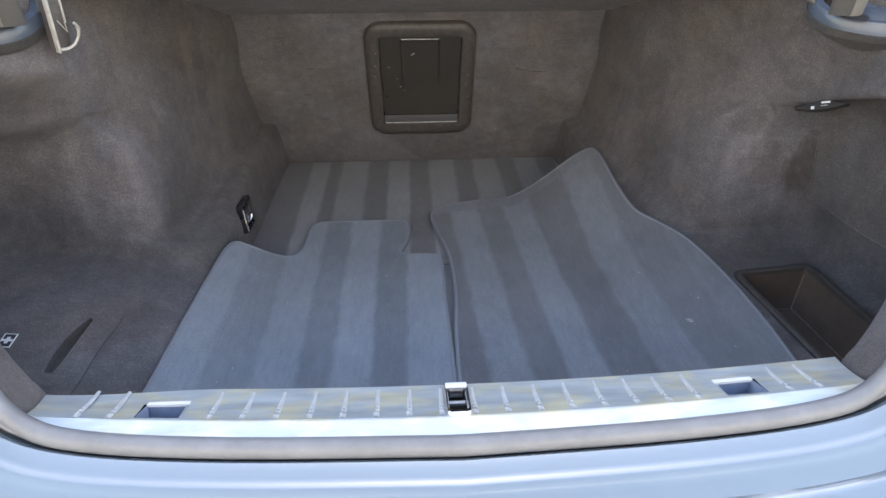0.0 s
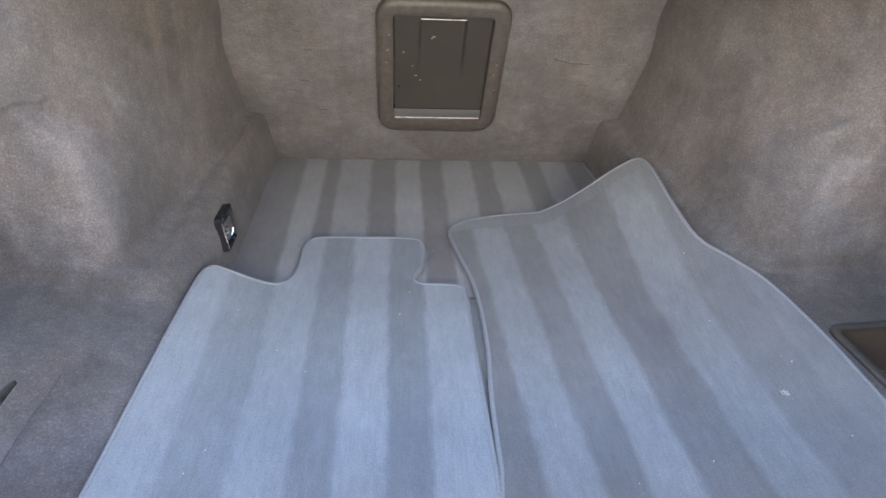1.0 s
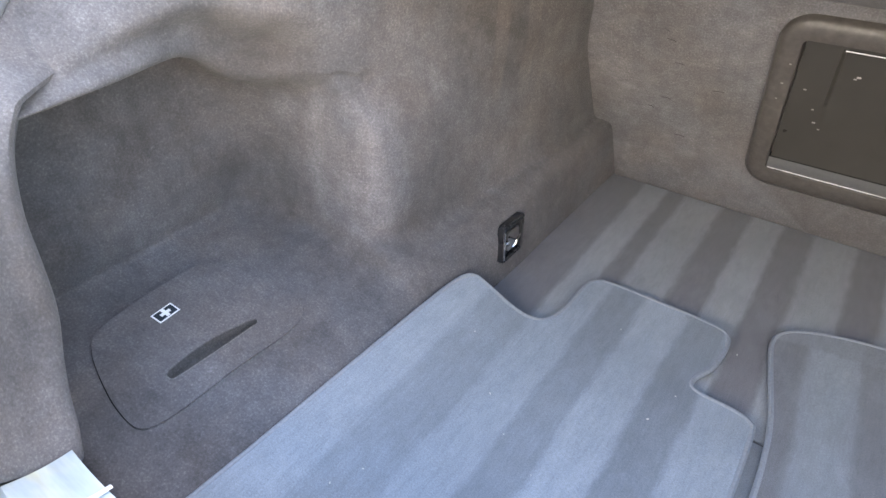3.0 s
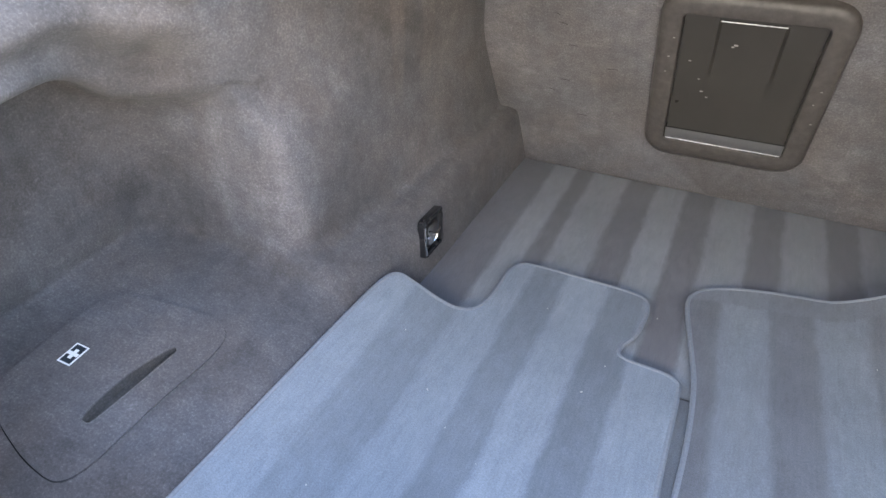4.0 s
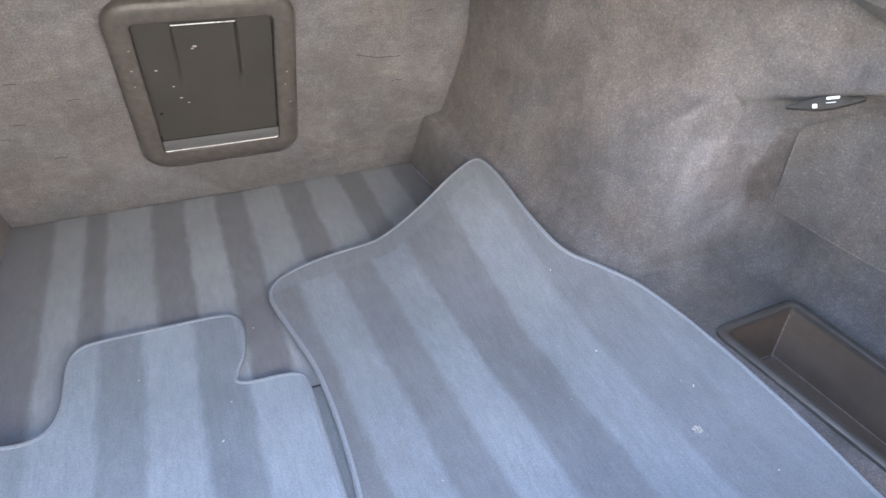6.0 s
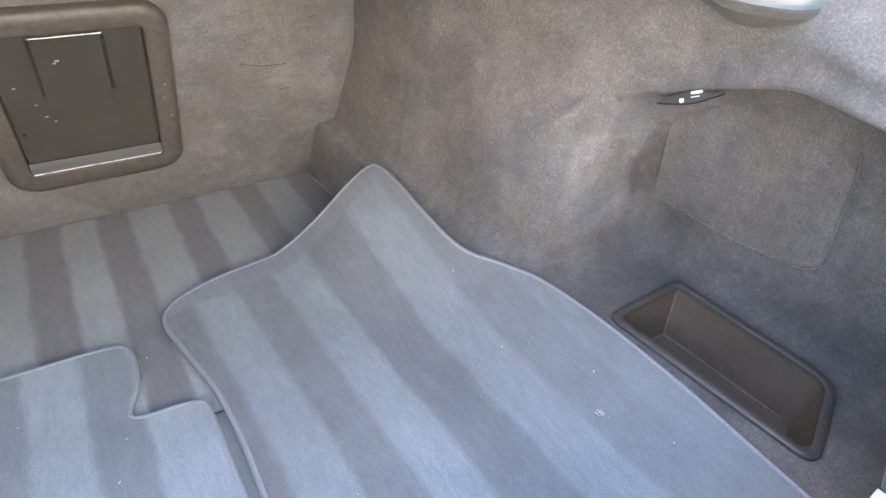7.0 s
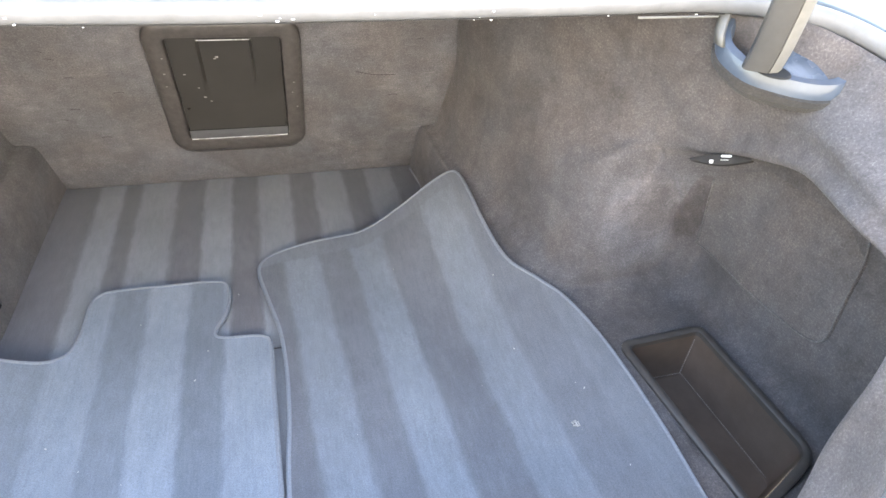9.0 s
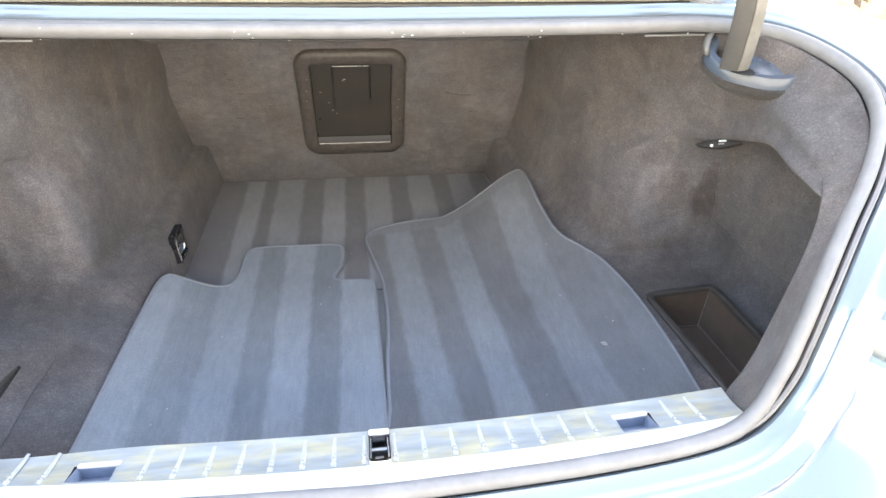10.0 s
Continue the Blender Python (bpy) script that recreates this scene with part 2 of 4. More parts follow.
def table(pairs):
    """A smooth function through (y, value) pairs."""
    pairs = sorted(pairs)
    ys, vs = [p[0] for p in pairs], [p[1] for p in pairs]
    slopes = [(vs[k + 1] - vs[k]) / (ys[k + 1] - ys[k]) for k in range(len(ys) - 1)]
    tang = [slopes[0]] + [0 if a * b <= 0 else 2 * a * b / (a + b) for a, b in zip(slopes, slopes[1:])] + [slopes[-1]]

    def f(y):
        if y <= ys[0]:
            return vs[0]
        if y >= ys[-1]:
            return vs[-1]
        k = max(i for i in range(len(ys) - 1) if ys[i] <= y)
        h = ys[k + 1] - ys[k]
        t = (y - ys[k]) / h
        return ((2 * t**3 - 3 * t**2 + 1) * vs[k] + (t**3 - 2 * t**2 + t) * h * tang[k]
                + (-2 * t**3 + 3 * t**2) * vs[k + 1] + (t**3 - t**2) * h * tang[k + 1])
    return f


def smooth_curve(points, per=6, closed=False):
    """Catmull-Rom through the points."""
    p = [Vector(q) for q in points]
    n = len(p)
    out = []
    for k in range(n if closed else n - 1):
        a = p[(k - 1) % n] if closed or k > 0 else p[0] * 2 - p[1]
        b, c = p[k], p[(k + 1) % n]
        d = p[(k + 2) % n] if closed or k + 2 < n else c * 2 - b
        for i in range(per):
            t = i / per
            out.append(0.5 * ((2 * b) + (c - a) * t + (2 * a - 5 * b + 4 * c - d) * t * t + (3 * b - a - 3 * c + d) * t**3))
    if not closed:
        out.append(p[-1])
    return out


def add_grid(bm, rows, close_u=False, close_v=False):
    vs = [[bm.verts.new(p) for p in r] for r in rows]
    nu, nv = len(vs), len(vs[0])
    for i in range(nu if close_u else nu - 1):
        for j in range(nv if close_v else nv - 1):
            bm.faces.new((vs[i][j], vs[(i + 1) % nu][j], vs[(i + 1) % nu][(j + 1) % nv], vs[i][(j + 1) % nv]))
    return vs


def add_tube(bm, path, radius, closed=False, sides=8, up=(0, 0, 1), flat=1.0):
    rows = []
    n = len(path)
    for k, p in enumerate(path):
        a = path[(k - 1) % n] if closed or k else p
        b = path[(k + 1) % n] if closed or k + 1 < n else p
        t = (Vector(b) - Vector(a)).normalized()
        s = t.cross(Vector(up))
        s = s.normalized() if s.length > 1e-4 else t.orthogonal().normalized()
        w = s.cross(t)
        rows.append([Vector(p) + radius * (math.cos(q) * s + flat * math.sin(q) * w) for q in (2 * math.pi * i / sides for i in range(sides))])
    vs = add_grid(bm, rows, closed, True)
    if not closed:
        bm.faces.new(vs[0])
        bm.faces.new(vs[-1])


def add_box(bm, lo, hi, m=None, bevel=0.0):
    r = bmesh.ops.create_cube(bm, size=1)
    for v in r["verts"]:
        v.co = Vector([lo[k] + (v.co[k] + 0.5) * (hi[k] - lo[k]) for k in range(3)])
        if m is not None:
            v.co = m @ v.co
    if bevel:
        es = {e for v in r["verts"] for e in v.link_edges}
        bmesh.ops.bevel(bm, geom=list(es), offset=bevel, segments=2, affect="EDGES", profile=0.5)


def rounded(w, h, r, z=0.0, n=6, cx=0.0, cy=0.0):
    """A ring of points round a rounded rectangle, half sizes w and h."""
    pts = []
    for sx, sy, a0 in ((1, 1, 0), (-1, 1, 90), (-1, -1, 180), (1, -1, 270)):
        for i in range(n + 1):
            a = radians(a0 + 90 * i / n)
            pts.append(Vector((cx + sx * (w - r) + r * math.cos(a), cy + sy * (h - r) + r * math.sin(a), z)))
    return pts


def inside(p, poly):
    c, n = False, len(poly)
    for i in range(n):
        a, b = poly[i], poly[i - 1]
        if (a[1] > p[1]) != (b[1] > p[1]) and p[0] < (b[0] - a[0]) * (p[1] - a[1]) / (b[1] - a[1]) + a[0]:
            c = not c
    return c


def sheet(outline, height, step, thick, hole=()):
    """A slab over a flat outline whose top follows height(x, y), with a hole through it if one is given."""
    poly = [(p[0], p[1]) for p in outline]
    x0, x1 = min(p[0] for p in poly), max(p[0] for p in poly)
    y0, y1 = min(p[1] for p in poly), max(p[1] for p in poly)
    gap = [(p[0], p[1]) for p in hole]
    pts = [Vector(p) for p in poly]
    n, g = len(pts), len(gap)
    loop = [(k, (k + 1) % n) for k in range(n)] + [(n + k, n + (k + 1) % g) for k in range(g)]
    pts += [Vector(p) for p in gap]
    poly_pts = poly + gap
    for i in range(1, int((x1 - x0) / step) + 1):
        for j in range(1, int((y1 - y0) / step) + 1):
            q = (x0 + i * step + (step * 0.25 if j % 2 else -step * 0.25), y0 + j * step)
            if inside(q, poly) and not (gap and inside(q, gap)) and min((q[0] - p[0])**2 + (q[1] - p[1])**2 for p in poly_pts) > (step * 0.45)**2:
                pts.append(Vector(q))
    vs, _, fs, *_ = delaunay_2d_cdt(pts, loop, [], 1, 1e-6)
    bm = bmesh.new()
    top = [bm.verts.new((v.x, v.y, height(v.x, v.y))) for v in vs]
    low = [bm.verts.new((v.x, v.y, height(v.x, v.y) - thick)) for v in vs]
    edges = {}
    for f in fs:
        if gap and inside(sum((vs[k] for k in f), Vector((0, 0))) / len(f), gap):
            continue
        bm.faces.new([top[k] for k in f])
        bm.faces.new([low[k] for k in reversed(f)])
        for a, b in zip(f, list(f[1:]) + [f[0]]):
            edges[(a, b)] = 1
    for a, b in edges:
        if (b, a) not in edges:
            bm.faces.new((top[b], top[a], low[a], low[b]))
    return bm


def step01(t):
    t = min(max(t, 0.0), 1.0)
    return t * t * (3 - 2 * t)


# ---- boot floor ----
def middle(y):
    return -0.02 * min(max(y / 1.15, 0), 1)


FLOOR_BACK = 1.2
bm = bmesh.new()
for y0, y1 in ((0.05, 0.624), (0.628, FLOOR_BACK)):
    add_box(bm, (-0.47, y0, -0.003), (0.385, y1, 0.0), bevel=0.002)
floor = mesh_object("floor", bm, FLOOR)
tagged(floor, "dark grey carpeted boot floor with brushed pile stripes", "floor", kind="structure")
bm = bmesh.new()
add_box(bm, (-0.84, 0.0, -0.03), (0.565, 1.30, -0.004))
add_box(bm, (0.566, 0.49, -0.03), (0.84, 1.30, -0.004))
add_box(bm, (-0.84, 0.0, -0.2), (0.84, 1.30, -0.17))
tagged(mesh_object("floor_tray", bm, FELT), "dark felt boot floor pan under the carpet", "floor", kind="structure")

# ---- side trims ----
X_EDGE = {-1: table([(1.2, 0.400), (0.95, 0.409), (0.75, 0.415), (0.6, 0.425), (0.05, 0.44)]),
          1: table([(1.2, 0.400), (0.95, 0.41), (0.8, 0.425), (0.7, 0.445), (0.6, 0.49), (0.5, 0.52), (0.05, 0.53)])}
Z_RAMP = {-1: table([(1.2, 0.138), (1.0, 0.128), (0.9, 0.115), (0.65, 0.082), (0.5, 0.068), (0.05, 0.064)]),
          1: table([(1.2, 0.138), (1.0, 0.125), (0.9, 0.108), (0.75, 0.088), (0.65, 0.074), (0.5, 0.062), (0.05, 0.062)])}
ARCH = {-1: table([(1.2, 0.447), (1.03, 0.449), (0.9, 0.474), (0.8, 0.492), (0.7, 0.509), (0.62, 0.521), (0.575, 0.529), (0.555, 0.536), (0.542, 0.546), (0.534, 0.561), (0.529, 0.582), (0.525, 0.62), (0.521, 0.66), (0.516, 0.70), (0.508, 0.74), (0.49, 0.772), (0.46, 0.786), (0.05, 0.79)]),
        1: table([(1.2, 0.447), (1.03, 0.449), (0.9, 0.475), (0.8, 0.503), (0.7, 0.533), (0.66, 0.546), (0.64, 0.554), (0.626, 0.563), (0.616, 0.576), (0.610, 0.595), (0.6065, 0.625), (0.604, 0.66), (0.602, 0.70), (0.599, 0.735), (0.590, 0.752), (0.581, 0.768), (0.572, 0.782), (0.54, 0.79), (0.05, 0.795)])}


def arch_y(y, side):
    """The recess on the right reaches 8 cm further back than the one on the left."""
    return y - 0.03 * step01((y - 0.42) / 0.1) * step01((0.95 - y) / 0.25) if side > 0 else y + 0.045 * step01((y - 0.36) / 0.12) * step01((0.95 - y) / 0.25)


X_FOOT = {a: (lambda y, a=a: ARCH[a](y)) for a in (-1, 1)}
Z_FOOT = {1: table([(1.2, 0.152), (0.9, 0.14), (0.68, 0.12), (0.605, 0.108), (0.58, 0.094), (0.53, 0.080), (0.05, 0.076)]),
          -1: table([(1.2, 0.152), (0.9, 0.142), (0.65, 0.125), (0.58, 0.132), (0.5, 0.140), (0.05, 0.138)])}
X_LOW = {a: (lambda y, a=a: ARCH[a](y - 0.010) + 0.006) for a in (-1, 1)}
Z_RECESS = table([(1.2, 0.33), (0.8, 0.30), (0.68, 0.295), (0.62, 0.312), (0.6, 0.325), (0.55, 0.35), (0.5, 0.378), (0.42, 0.425), (0.37, 0.437), (0.3, 0.44), (0.05, 0.45)])
RECESS_OUT = table([(1.2, 0.8), (0.64, 0.665), (0.60, 0.672), (0.58, 0.688), (0.565, 0.71), (0.55, 0.735), (0.5, 0.768), (0.42, 0.787), (0.05, 0.79)])
X_BROW = table([(1.2, 0.447), (1.03, 0.450), (0.9, 0.485), (0.8, 0.525), (0.72, 0.562), (0.66, 0.592), (0.62, 0.624), (0.58, 0.668), (0.54, 0.698), (0.5, 0.709), (0.4, 0.705), (0.25, 0.668), (0.16, 0.655), (0.05, 0.68)])

X_BROW_LEFT = table([(1.2, 0.447), (1.03, 0.450), (0.9, 0.478), (0.8, 0.506), (0.7, 0.540), (0.62, 0.562), (0.58, 0.580), (0.55, 0.604), (0.52, 0.638), (0.49, 0.672), (0.46, 0.696), (0.42, 0.706), (0.4, 0.705), (0.25, 0.668), (0.16, 0.655), (0.05, 0.68)])
X_HIGH_LEFT = table([(1.2, 0.447), (1.03, 0.450), (0.9, 0.478), (0.8, 0.508), (0.7, 0.543), (0.6, 0.566), (0.55, 0.576), (0.51, 0.586), (0.46, 0.606), (0.4, 0.66), (0.25, 0.688), (0.05, 0.69)])
X_TOP_LEFT = table([(1.2, 0.447), (1.03, 0.449), (0.9, 0.478), (0.8, 0.508), (0.6, 0.575), (0.528, 0.615), (0.482, 0.692), (0.41, 0.742), (0.325, 0.764), (0.25, 0.748), (0.178, 0.70), (0.14, 0.69), (0.05, 0.69)])


def X_RECESS(y, side):
    return min(ARCH[side](y - 0.016) + 0.014, RECESS_OUT(arch_y(y, side)))


X_RAMP = table([(1.2, 0.008), (1.05, 0.012), (0.9, 0.02), (0.6, 0.025), (0.05, 0.025)])
BROW = table([(1.2, 0.09), (0.8, 0.09), (0.7, 0.075), (0.62, 0.055), (0.56, 0.027), (0.51, 0.013), (0.05, 0.012)])
X_HIGH = table([(1.2, 0.447), (1.03, 0.450), (0.9, 0.492), (0.8, 0.536), (0.7, 0.583), (0.6, 0.64), (0.5, 0.692), (0.4, 0.70), (0.25, 0.688), (0.05, 0.69)])
Z_TOP = table([(1.2, 0.62), (0.56, 0.60), (0.528, 0.603), (0.482, 0.606), (0.41, 0.594), (0.325, 0.570), (0.25, 0.537), (0.178, 0.493), (0.14, 0.483), (0.05, 0.48)])
X_TOP = table([(1.2, 0.447), (1.03, 0.449), (0.9, 0.485), (0.8, 0.525), (0.6, 0.59), (0.528, 0.64), (0.482, 0.698), (0.41, 0.742), (0.325, 0.764), (0.25, 0.748), (0.178, 0.70), (0.14, 0.69), (0.05, 0.69)])


def profile(y, side):
    xe, zr, xf, zf = X_EDGE[side](y), Z_RAMP[side](y), X_FOOT[side](y), Z_FOOT[side](y)
    xr = xe + X_RAMP(y)
    ya = arch_y(y, side)
    zs = Z_RECESS(ya) - (0.009 if side < 0 else 0)
    zb = zs + BROW(ya if side > 0 else ya + 0.045 * step01((y - 0.40) / 0.06))
    zt = Z_TOP(y)
    x_brow = X_BROW(ya) if side > 0 else X_BROW_LEFT(y)
    x_high, x_top = (X_HIGH(y), X_TOP(y)) if side > 0 else (X_HIGH_LEFT(y), X_TOP_LEFT(y))
    return [(xe, -0.012), (xe + X_RAMP(y) * 0.25, 0.02), (xe + X_RAMP(y) * 0.55, zr * 0.7), (xr, zr), (xr + (xf - xr) * 0.5, zr + (zf - zr) * (0.62 if side < 0 else 0.3)), (xf, zf),
            (X_LOW[side](y), 0.2), (X_RECESS(y, side), zs), (x_brow, zb), (x_brow + (x_high - x_brow) * 0.3, zb + (zt - zb) * (0.1 + 0.15 * max(step01((0.54 - y) / 0.08), step01((y - 0.56) / 0.06)))), (x_high, zb + (zt - zb) * 0.5), (x_top, zt)]


def shelf_z(x, y, side):
    """Height of the low shelf of a side trim at the local x."""
    xr, zr, xf, zf = X_EDGE[side](y) + X_RAMP(y), Z_RAMP[side](y), X_FOOT[side](y), Z_FOOT[side](y)
    t, m = (x - xr) / (xf - xr), 0.62 if side < 0 else 0.3
    return zr + (zf - zr) * (2 * m * t if t < 0.5 else m + (1 - m) * (2 * t - 1))


BIN = [(0.597, 0.455), (0.736, 0.456), (0.757, 0.205), (0.630, 0.150)]


def bin_outline(grow):
    """The rounded outline of the bin, grown outwards by so much."""
    corner = [Vector(p) for p in BIN]
    pts = []
    for k in range(4):
        p, a, b = corner[k], corner[k - 1], corner[(k + 1) % 4]
        da, db = (a - p).normalized(), (b - p).normalized()
        p = p + (da + db) * (-grow)
        rr = max((0.014, 0.011, 0.026, 0.022)[k] + grow, 0.004)
        for i in range(6):
            t = i / 5
            q = ((1 - t)**2) * (p + da * rr) + 2 * t * (1 - t) * p + t * t * (p + db * rr)
            pts.append((q.x, q.y))
    return pts


LID = [(-0.603, 0.131, 0), (-0.639, 0.137, 0), (-0.694, 0.154, 0), (-0.721, 0.171, 0), (-0.731, 0.192, 0), (-0.736, 0.226, 0), (-0.740, 0.315, 0), (-0.736, 0.343, 0), (-0.726, 0.360, 0), (-0.700, 0.373, 0),
       (-0.657, 0.384, 0), (-0.606, 0.396, 0), (-0.576, 0.392, 0), (-0.562, 0.376, 0), (-0.558, 0.336, 0), (-0.562, 0.28, 0), (-0.563, 0.222, 0), (-0.563, 0.175, 0), (-0.568, 0.145, 0), (-0.580, 0.132, 0)]
SLOT = [(-0.604, 0.329, 0), (-0.598, 0.3295, 0), (-0.5965, 0.322, 0), (-0.5975, 0.28, 0), (-0.599, 0.24, 0), (-0.601, 0.205, 0), (-0.6045, 0.197, 0), (-0.611, 0.1965, 0), (-0.6155, 0.206, 0), (-0.618, 0.235, 0), (-0.617, 0.27, 0), (-0.611, 0.305, 0)]


def side_trim(side, name, label):
    ys = sorted([y for y in [0.07 + (1.21 - 0.07) * k / 150 for k in range(151)] if not 0.47 < y < 0.662] + [0.4705 + 0.001 * k for k in range(192)])
    bm = bmesh.new()
    rows = []
    for y in ys:
        pts = [Vector((x, z, 0)) for x, z in profile(y, side)]
        rows.append([Vector((middle(y) + side * q.x, y, q.y)) for q in smooth_curve(pts, 9)])
    add_grid(bm, rows)
    cut = bin_outline(0.004) if side > 0 else [(-0.655 + (p.x + 0.655) * 0.84, 0.25 + (p.y - 0.25) * 0.84) for p in smooth_curve(LID, 5, True)]
    gone = [f for f in bm.faces if inside(f.calc_center_median(), cut) and f.calc_center_median().z < 0.16]
    gone += [f for f in bm.faces if f.calc_center_median().y < 0.172 and f.calc_center_median().z > 0.44]
    bmesh.ops.delete(bm, geom=gone, context="FACES")
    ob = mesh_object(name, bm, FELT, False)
    ob.data.shade_smooth()
    ob.modifiers.new("thickness", "SOLIDIFY").thickness = 0.006
    ob.modifiers["thickness"].offset = 1
    return tagged(ob, label, "wall", kind="structure")


side_trim(-1, "wall_left", "dark grey felt side lining with wheel arch bulge and recess")
side_trim(1, "wall_right", "dark grey felt side lining, its scuffed wheel arch bulge painted paler where lit")

# ---- back panel, leaning ----
LEAN_BACK = math.atan(0.39)
BACK = Matrix.Translation((-0.02, 1.203, 0)) @ Matrix(((1, 0, 0, 0), (0, -math.sin(LEAN_BACK), -math.cos(LEAN_BACK), 0),
                                                       (0, math.cos(LEAN_BACK), -math.sin(LEAN_BACK), 0), (0, 0, 0, 1)))
outline = [(-0.47, -0.03), (0.47, -0.03), (0.50, 0.2), (0.50, 0.535), (-0.50, 0.535), (-0.50, 0.2)]
bm = sheet(outline, lambda x, y: 0.0008 * noise.noise((x * 6, y * 6, 0)), 0.02, 0.012)
wall_back = mesh_object("wall_back", bm, FELT_BACK)
wall_back.matrix_world = BACK
tagged(wall_back, "grey brown felt panel behind the rear seats", "wall", kind="structure")

# rubbed dark scratches on the back panel
bm = bmesh.new()
srng = random.Random(11)
lines = [[(0.250, 0.330), (0.27, 0.324), (0.294, 0.319), (0.335, 0.318)]]
for _ in range(9):
    x, y, a = srng.choice((-1, 1)) * srng.uniform(0.18, 0.40), srng.uniform(0.12, 0.46), srng.uniform(-0.5, 0.4)
    n = srng.uniform(0.008, 0.022)
    lines.append([(x, y), (x + n * 0.6, y + n * 0.6 * a + 0.001), (x + n, y + n * a)])
for l in lines:
    add_tube(bm, smooth_curve([(x, y, 0.0006) for x, y in l], 4), 0.0007 if len(l) > 3 else 0.0006, False, 5, (0, 0, 1), 0.5)
ob = mesh_object("scratches", bm, SCRATCH)
ob.matrix_world = BACK
tagged(ob, "dark rubbed scratches on the back panel felt", "scratches", kind="stuff")

# ---- ceiling under the parcel shelf ----
bm = bmesh.new()
prof = [(1.03, 0.475), (1.0, 0.478), (0.9, 0.52), (0.7, 0.575), (0.57, 0.602), (0.552, 0.612)]
rows = [[Vector((x, y, z)) for x in [-0.62 + 1.24 * k / 20 for k in range(21)]] for y, z in prof]
add_grid(bm, rows)
ob = mesh_object("ceiling", bm, FELT_BACK)
ob.modifiers.new("thickness", "SOLIDIFY").thickness = 0.012
tagged(ob, "felt lined underside of the parcel shelf", "ceiling", kind="structure")

# ---- opening: seal and body ----
HALF_RING = [(0.0, -0.058, 0.212), (0.25, -0.048, 0.212), (0.42, -0.032, 0.215), (0.495, -0.015, 0.232), (0.535, 0.008, 0.287), (0.555, 0.026, 0.335),
             (0.583, 0.056, 0.398), (0.634, 0.109, 0.453), (0.703, 0.178, 0.501), (0.754, 0.25, 0.543), (0.772, 0.325, 0.575), (0.750, 0.41, 0.599),
             (0.702, 0.482, 0.611), (0.60, 0.528, 0.612), (0.45, 0.54, 0.607), (0.22, 0.538, 0.605), (0.0, 0.535, 0.604)]
half = smooth_curve(HALF_RING, 5)
RING = half + [Vector((-p.x, p.y, p.z)) for p in reversed(half[1:-1])]
N_RING, N_HALF = len(RING), len(half)
UP = Vector((0, -0.38, 0.92)).normalized()


def ring_frame(k):
    t = (RING[(k + 1) % N_RING] - RING[k - 1]).normalized()
    n = t.cross(UP)
    n.normalize()
    return n, n.cross(t).normalized()


def ring_point(k, n_off, u_off):
    n, u = ring_frame(k)
    return RING[k % N_RING] + n * n_off + u * u_off


car = thing("car_body", (0, 0, 0), "silver blue painted car tail round an open boot", "car")
def side_share(k):
    """0 along the sill, 1 up the sides, where the outer lip of the seal stands free"""
    return step01((min(k, N_RING - k) - 11) / 10)


def round_section(cn, cu, rn, ru, sides):
    return [(cn + rn * math.cos(2 * math.pi * i / sides), cu + ru * math.sin(2 * math.pi * i / sides)) for i in range(sides)]


def along_ring(section):
    bm = bmesh.new()
    return bm, [[ring_point(k, n, u) for n, u in section(k)] for k in range(N_RING)]


bm, rows = along_ring(lambda k: round_section(-0.001 * side_share(k), 0.003, 0.0120 - 0.0022 * side_share(k), 0.0128, 12))
add_grid(bm, rows, True, True)
part("rubber_seal", bm, RUBBER, car, "dusty dark grey rubber boot seal")
bm, rows = along_ring(lambda k: ((-0.006, -0.010), (0.010, -0.006), (0.024, -0.004)))
add_grid(bm, rows, True)
part("seal_channel", bm, RUBBER_SHADE, car, "groove behind the seal with its shade put into darker rubber")
bm, rows = along_ring(lambda k: round_section(0.004 + 0.0128 * side_share(k), 0.0015, 0.0046, 0.0065, 8))
add_grid(bm, rows, True, True)
part("seal_lip", bm, RUBBER, car, "thin outer lip of the seal")
FLANGE = [(0.034, 0.0098), (0.040, 0.0106), (0.0445, 0.0132), (0.048, 0.0132), (0.053, 0.0100), (0.062, 0.0082), (0.078, 0.006)]
FLANGE_TOP = FLANGE[:4] + [(0.053, 0.006), (0.056, -0.003), (0.062, -0.018)]


def flange_start(k):
    f = side_share(k)
    return [(a + (b - a) * f, u) for a, b, u in ((0.0110, 0.0225, -0.008), (0.0135, 0.0232, 0.002), (0.0175, 0.0255, 0.0075), (0.0245, 0.029, 0.0092))]


TOP_FROM = 66
bm = bmesh.new()
add_grid(bm, [[ring_point(k, n, u) for n, u in flange_start(k) + (FLANGE_TOP if TOP_FROM <= k <= N_RING - TOP_FROM else FLANGE)] for k in range(N_RING)], True)
part("gutter_flange", bm, PAINT, car)


CUT = 26
SKIN = [(0, 0, 0), (0.012, -0.0045, 0), (0.05, -0.018, 0), (0.09, -0.037, 0), (0.125, -0.068, 0), (0.14, -0.11, 0), (0.145, -0.2, 0), (0.12, 0, -0.36)]


def skin(n, base, d, dz, to):
    out = Vector((n.x, n.y, 0)).normalized()
    p = base + out * d + Vector((0, 0, dz))
    if to:
        p.z = to
    return p


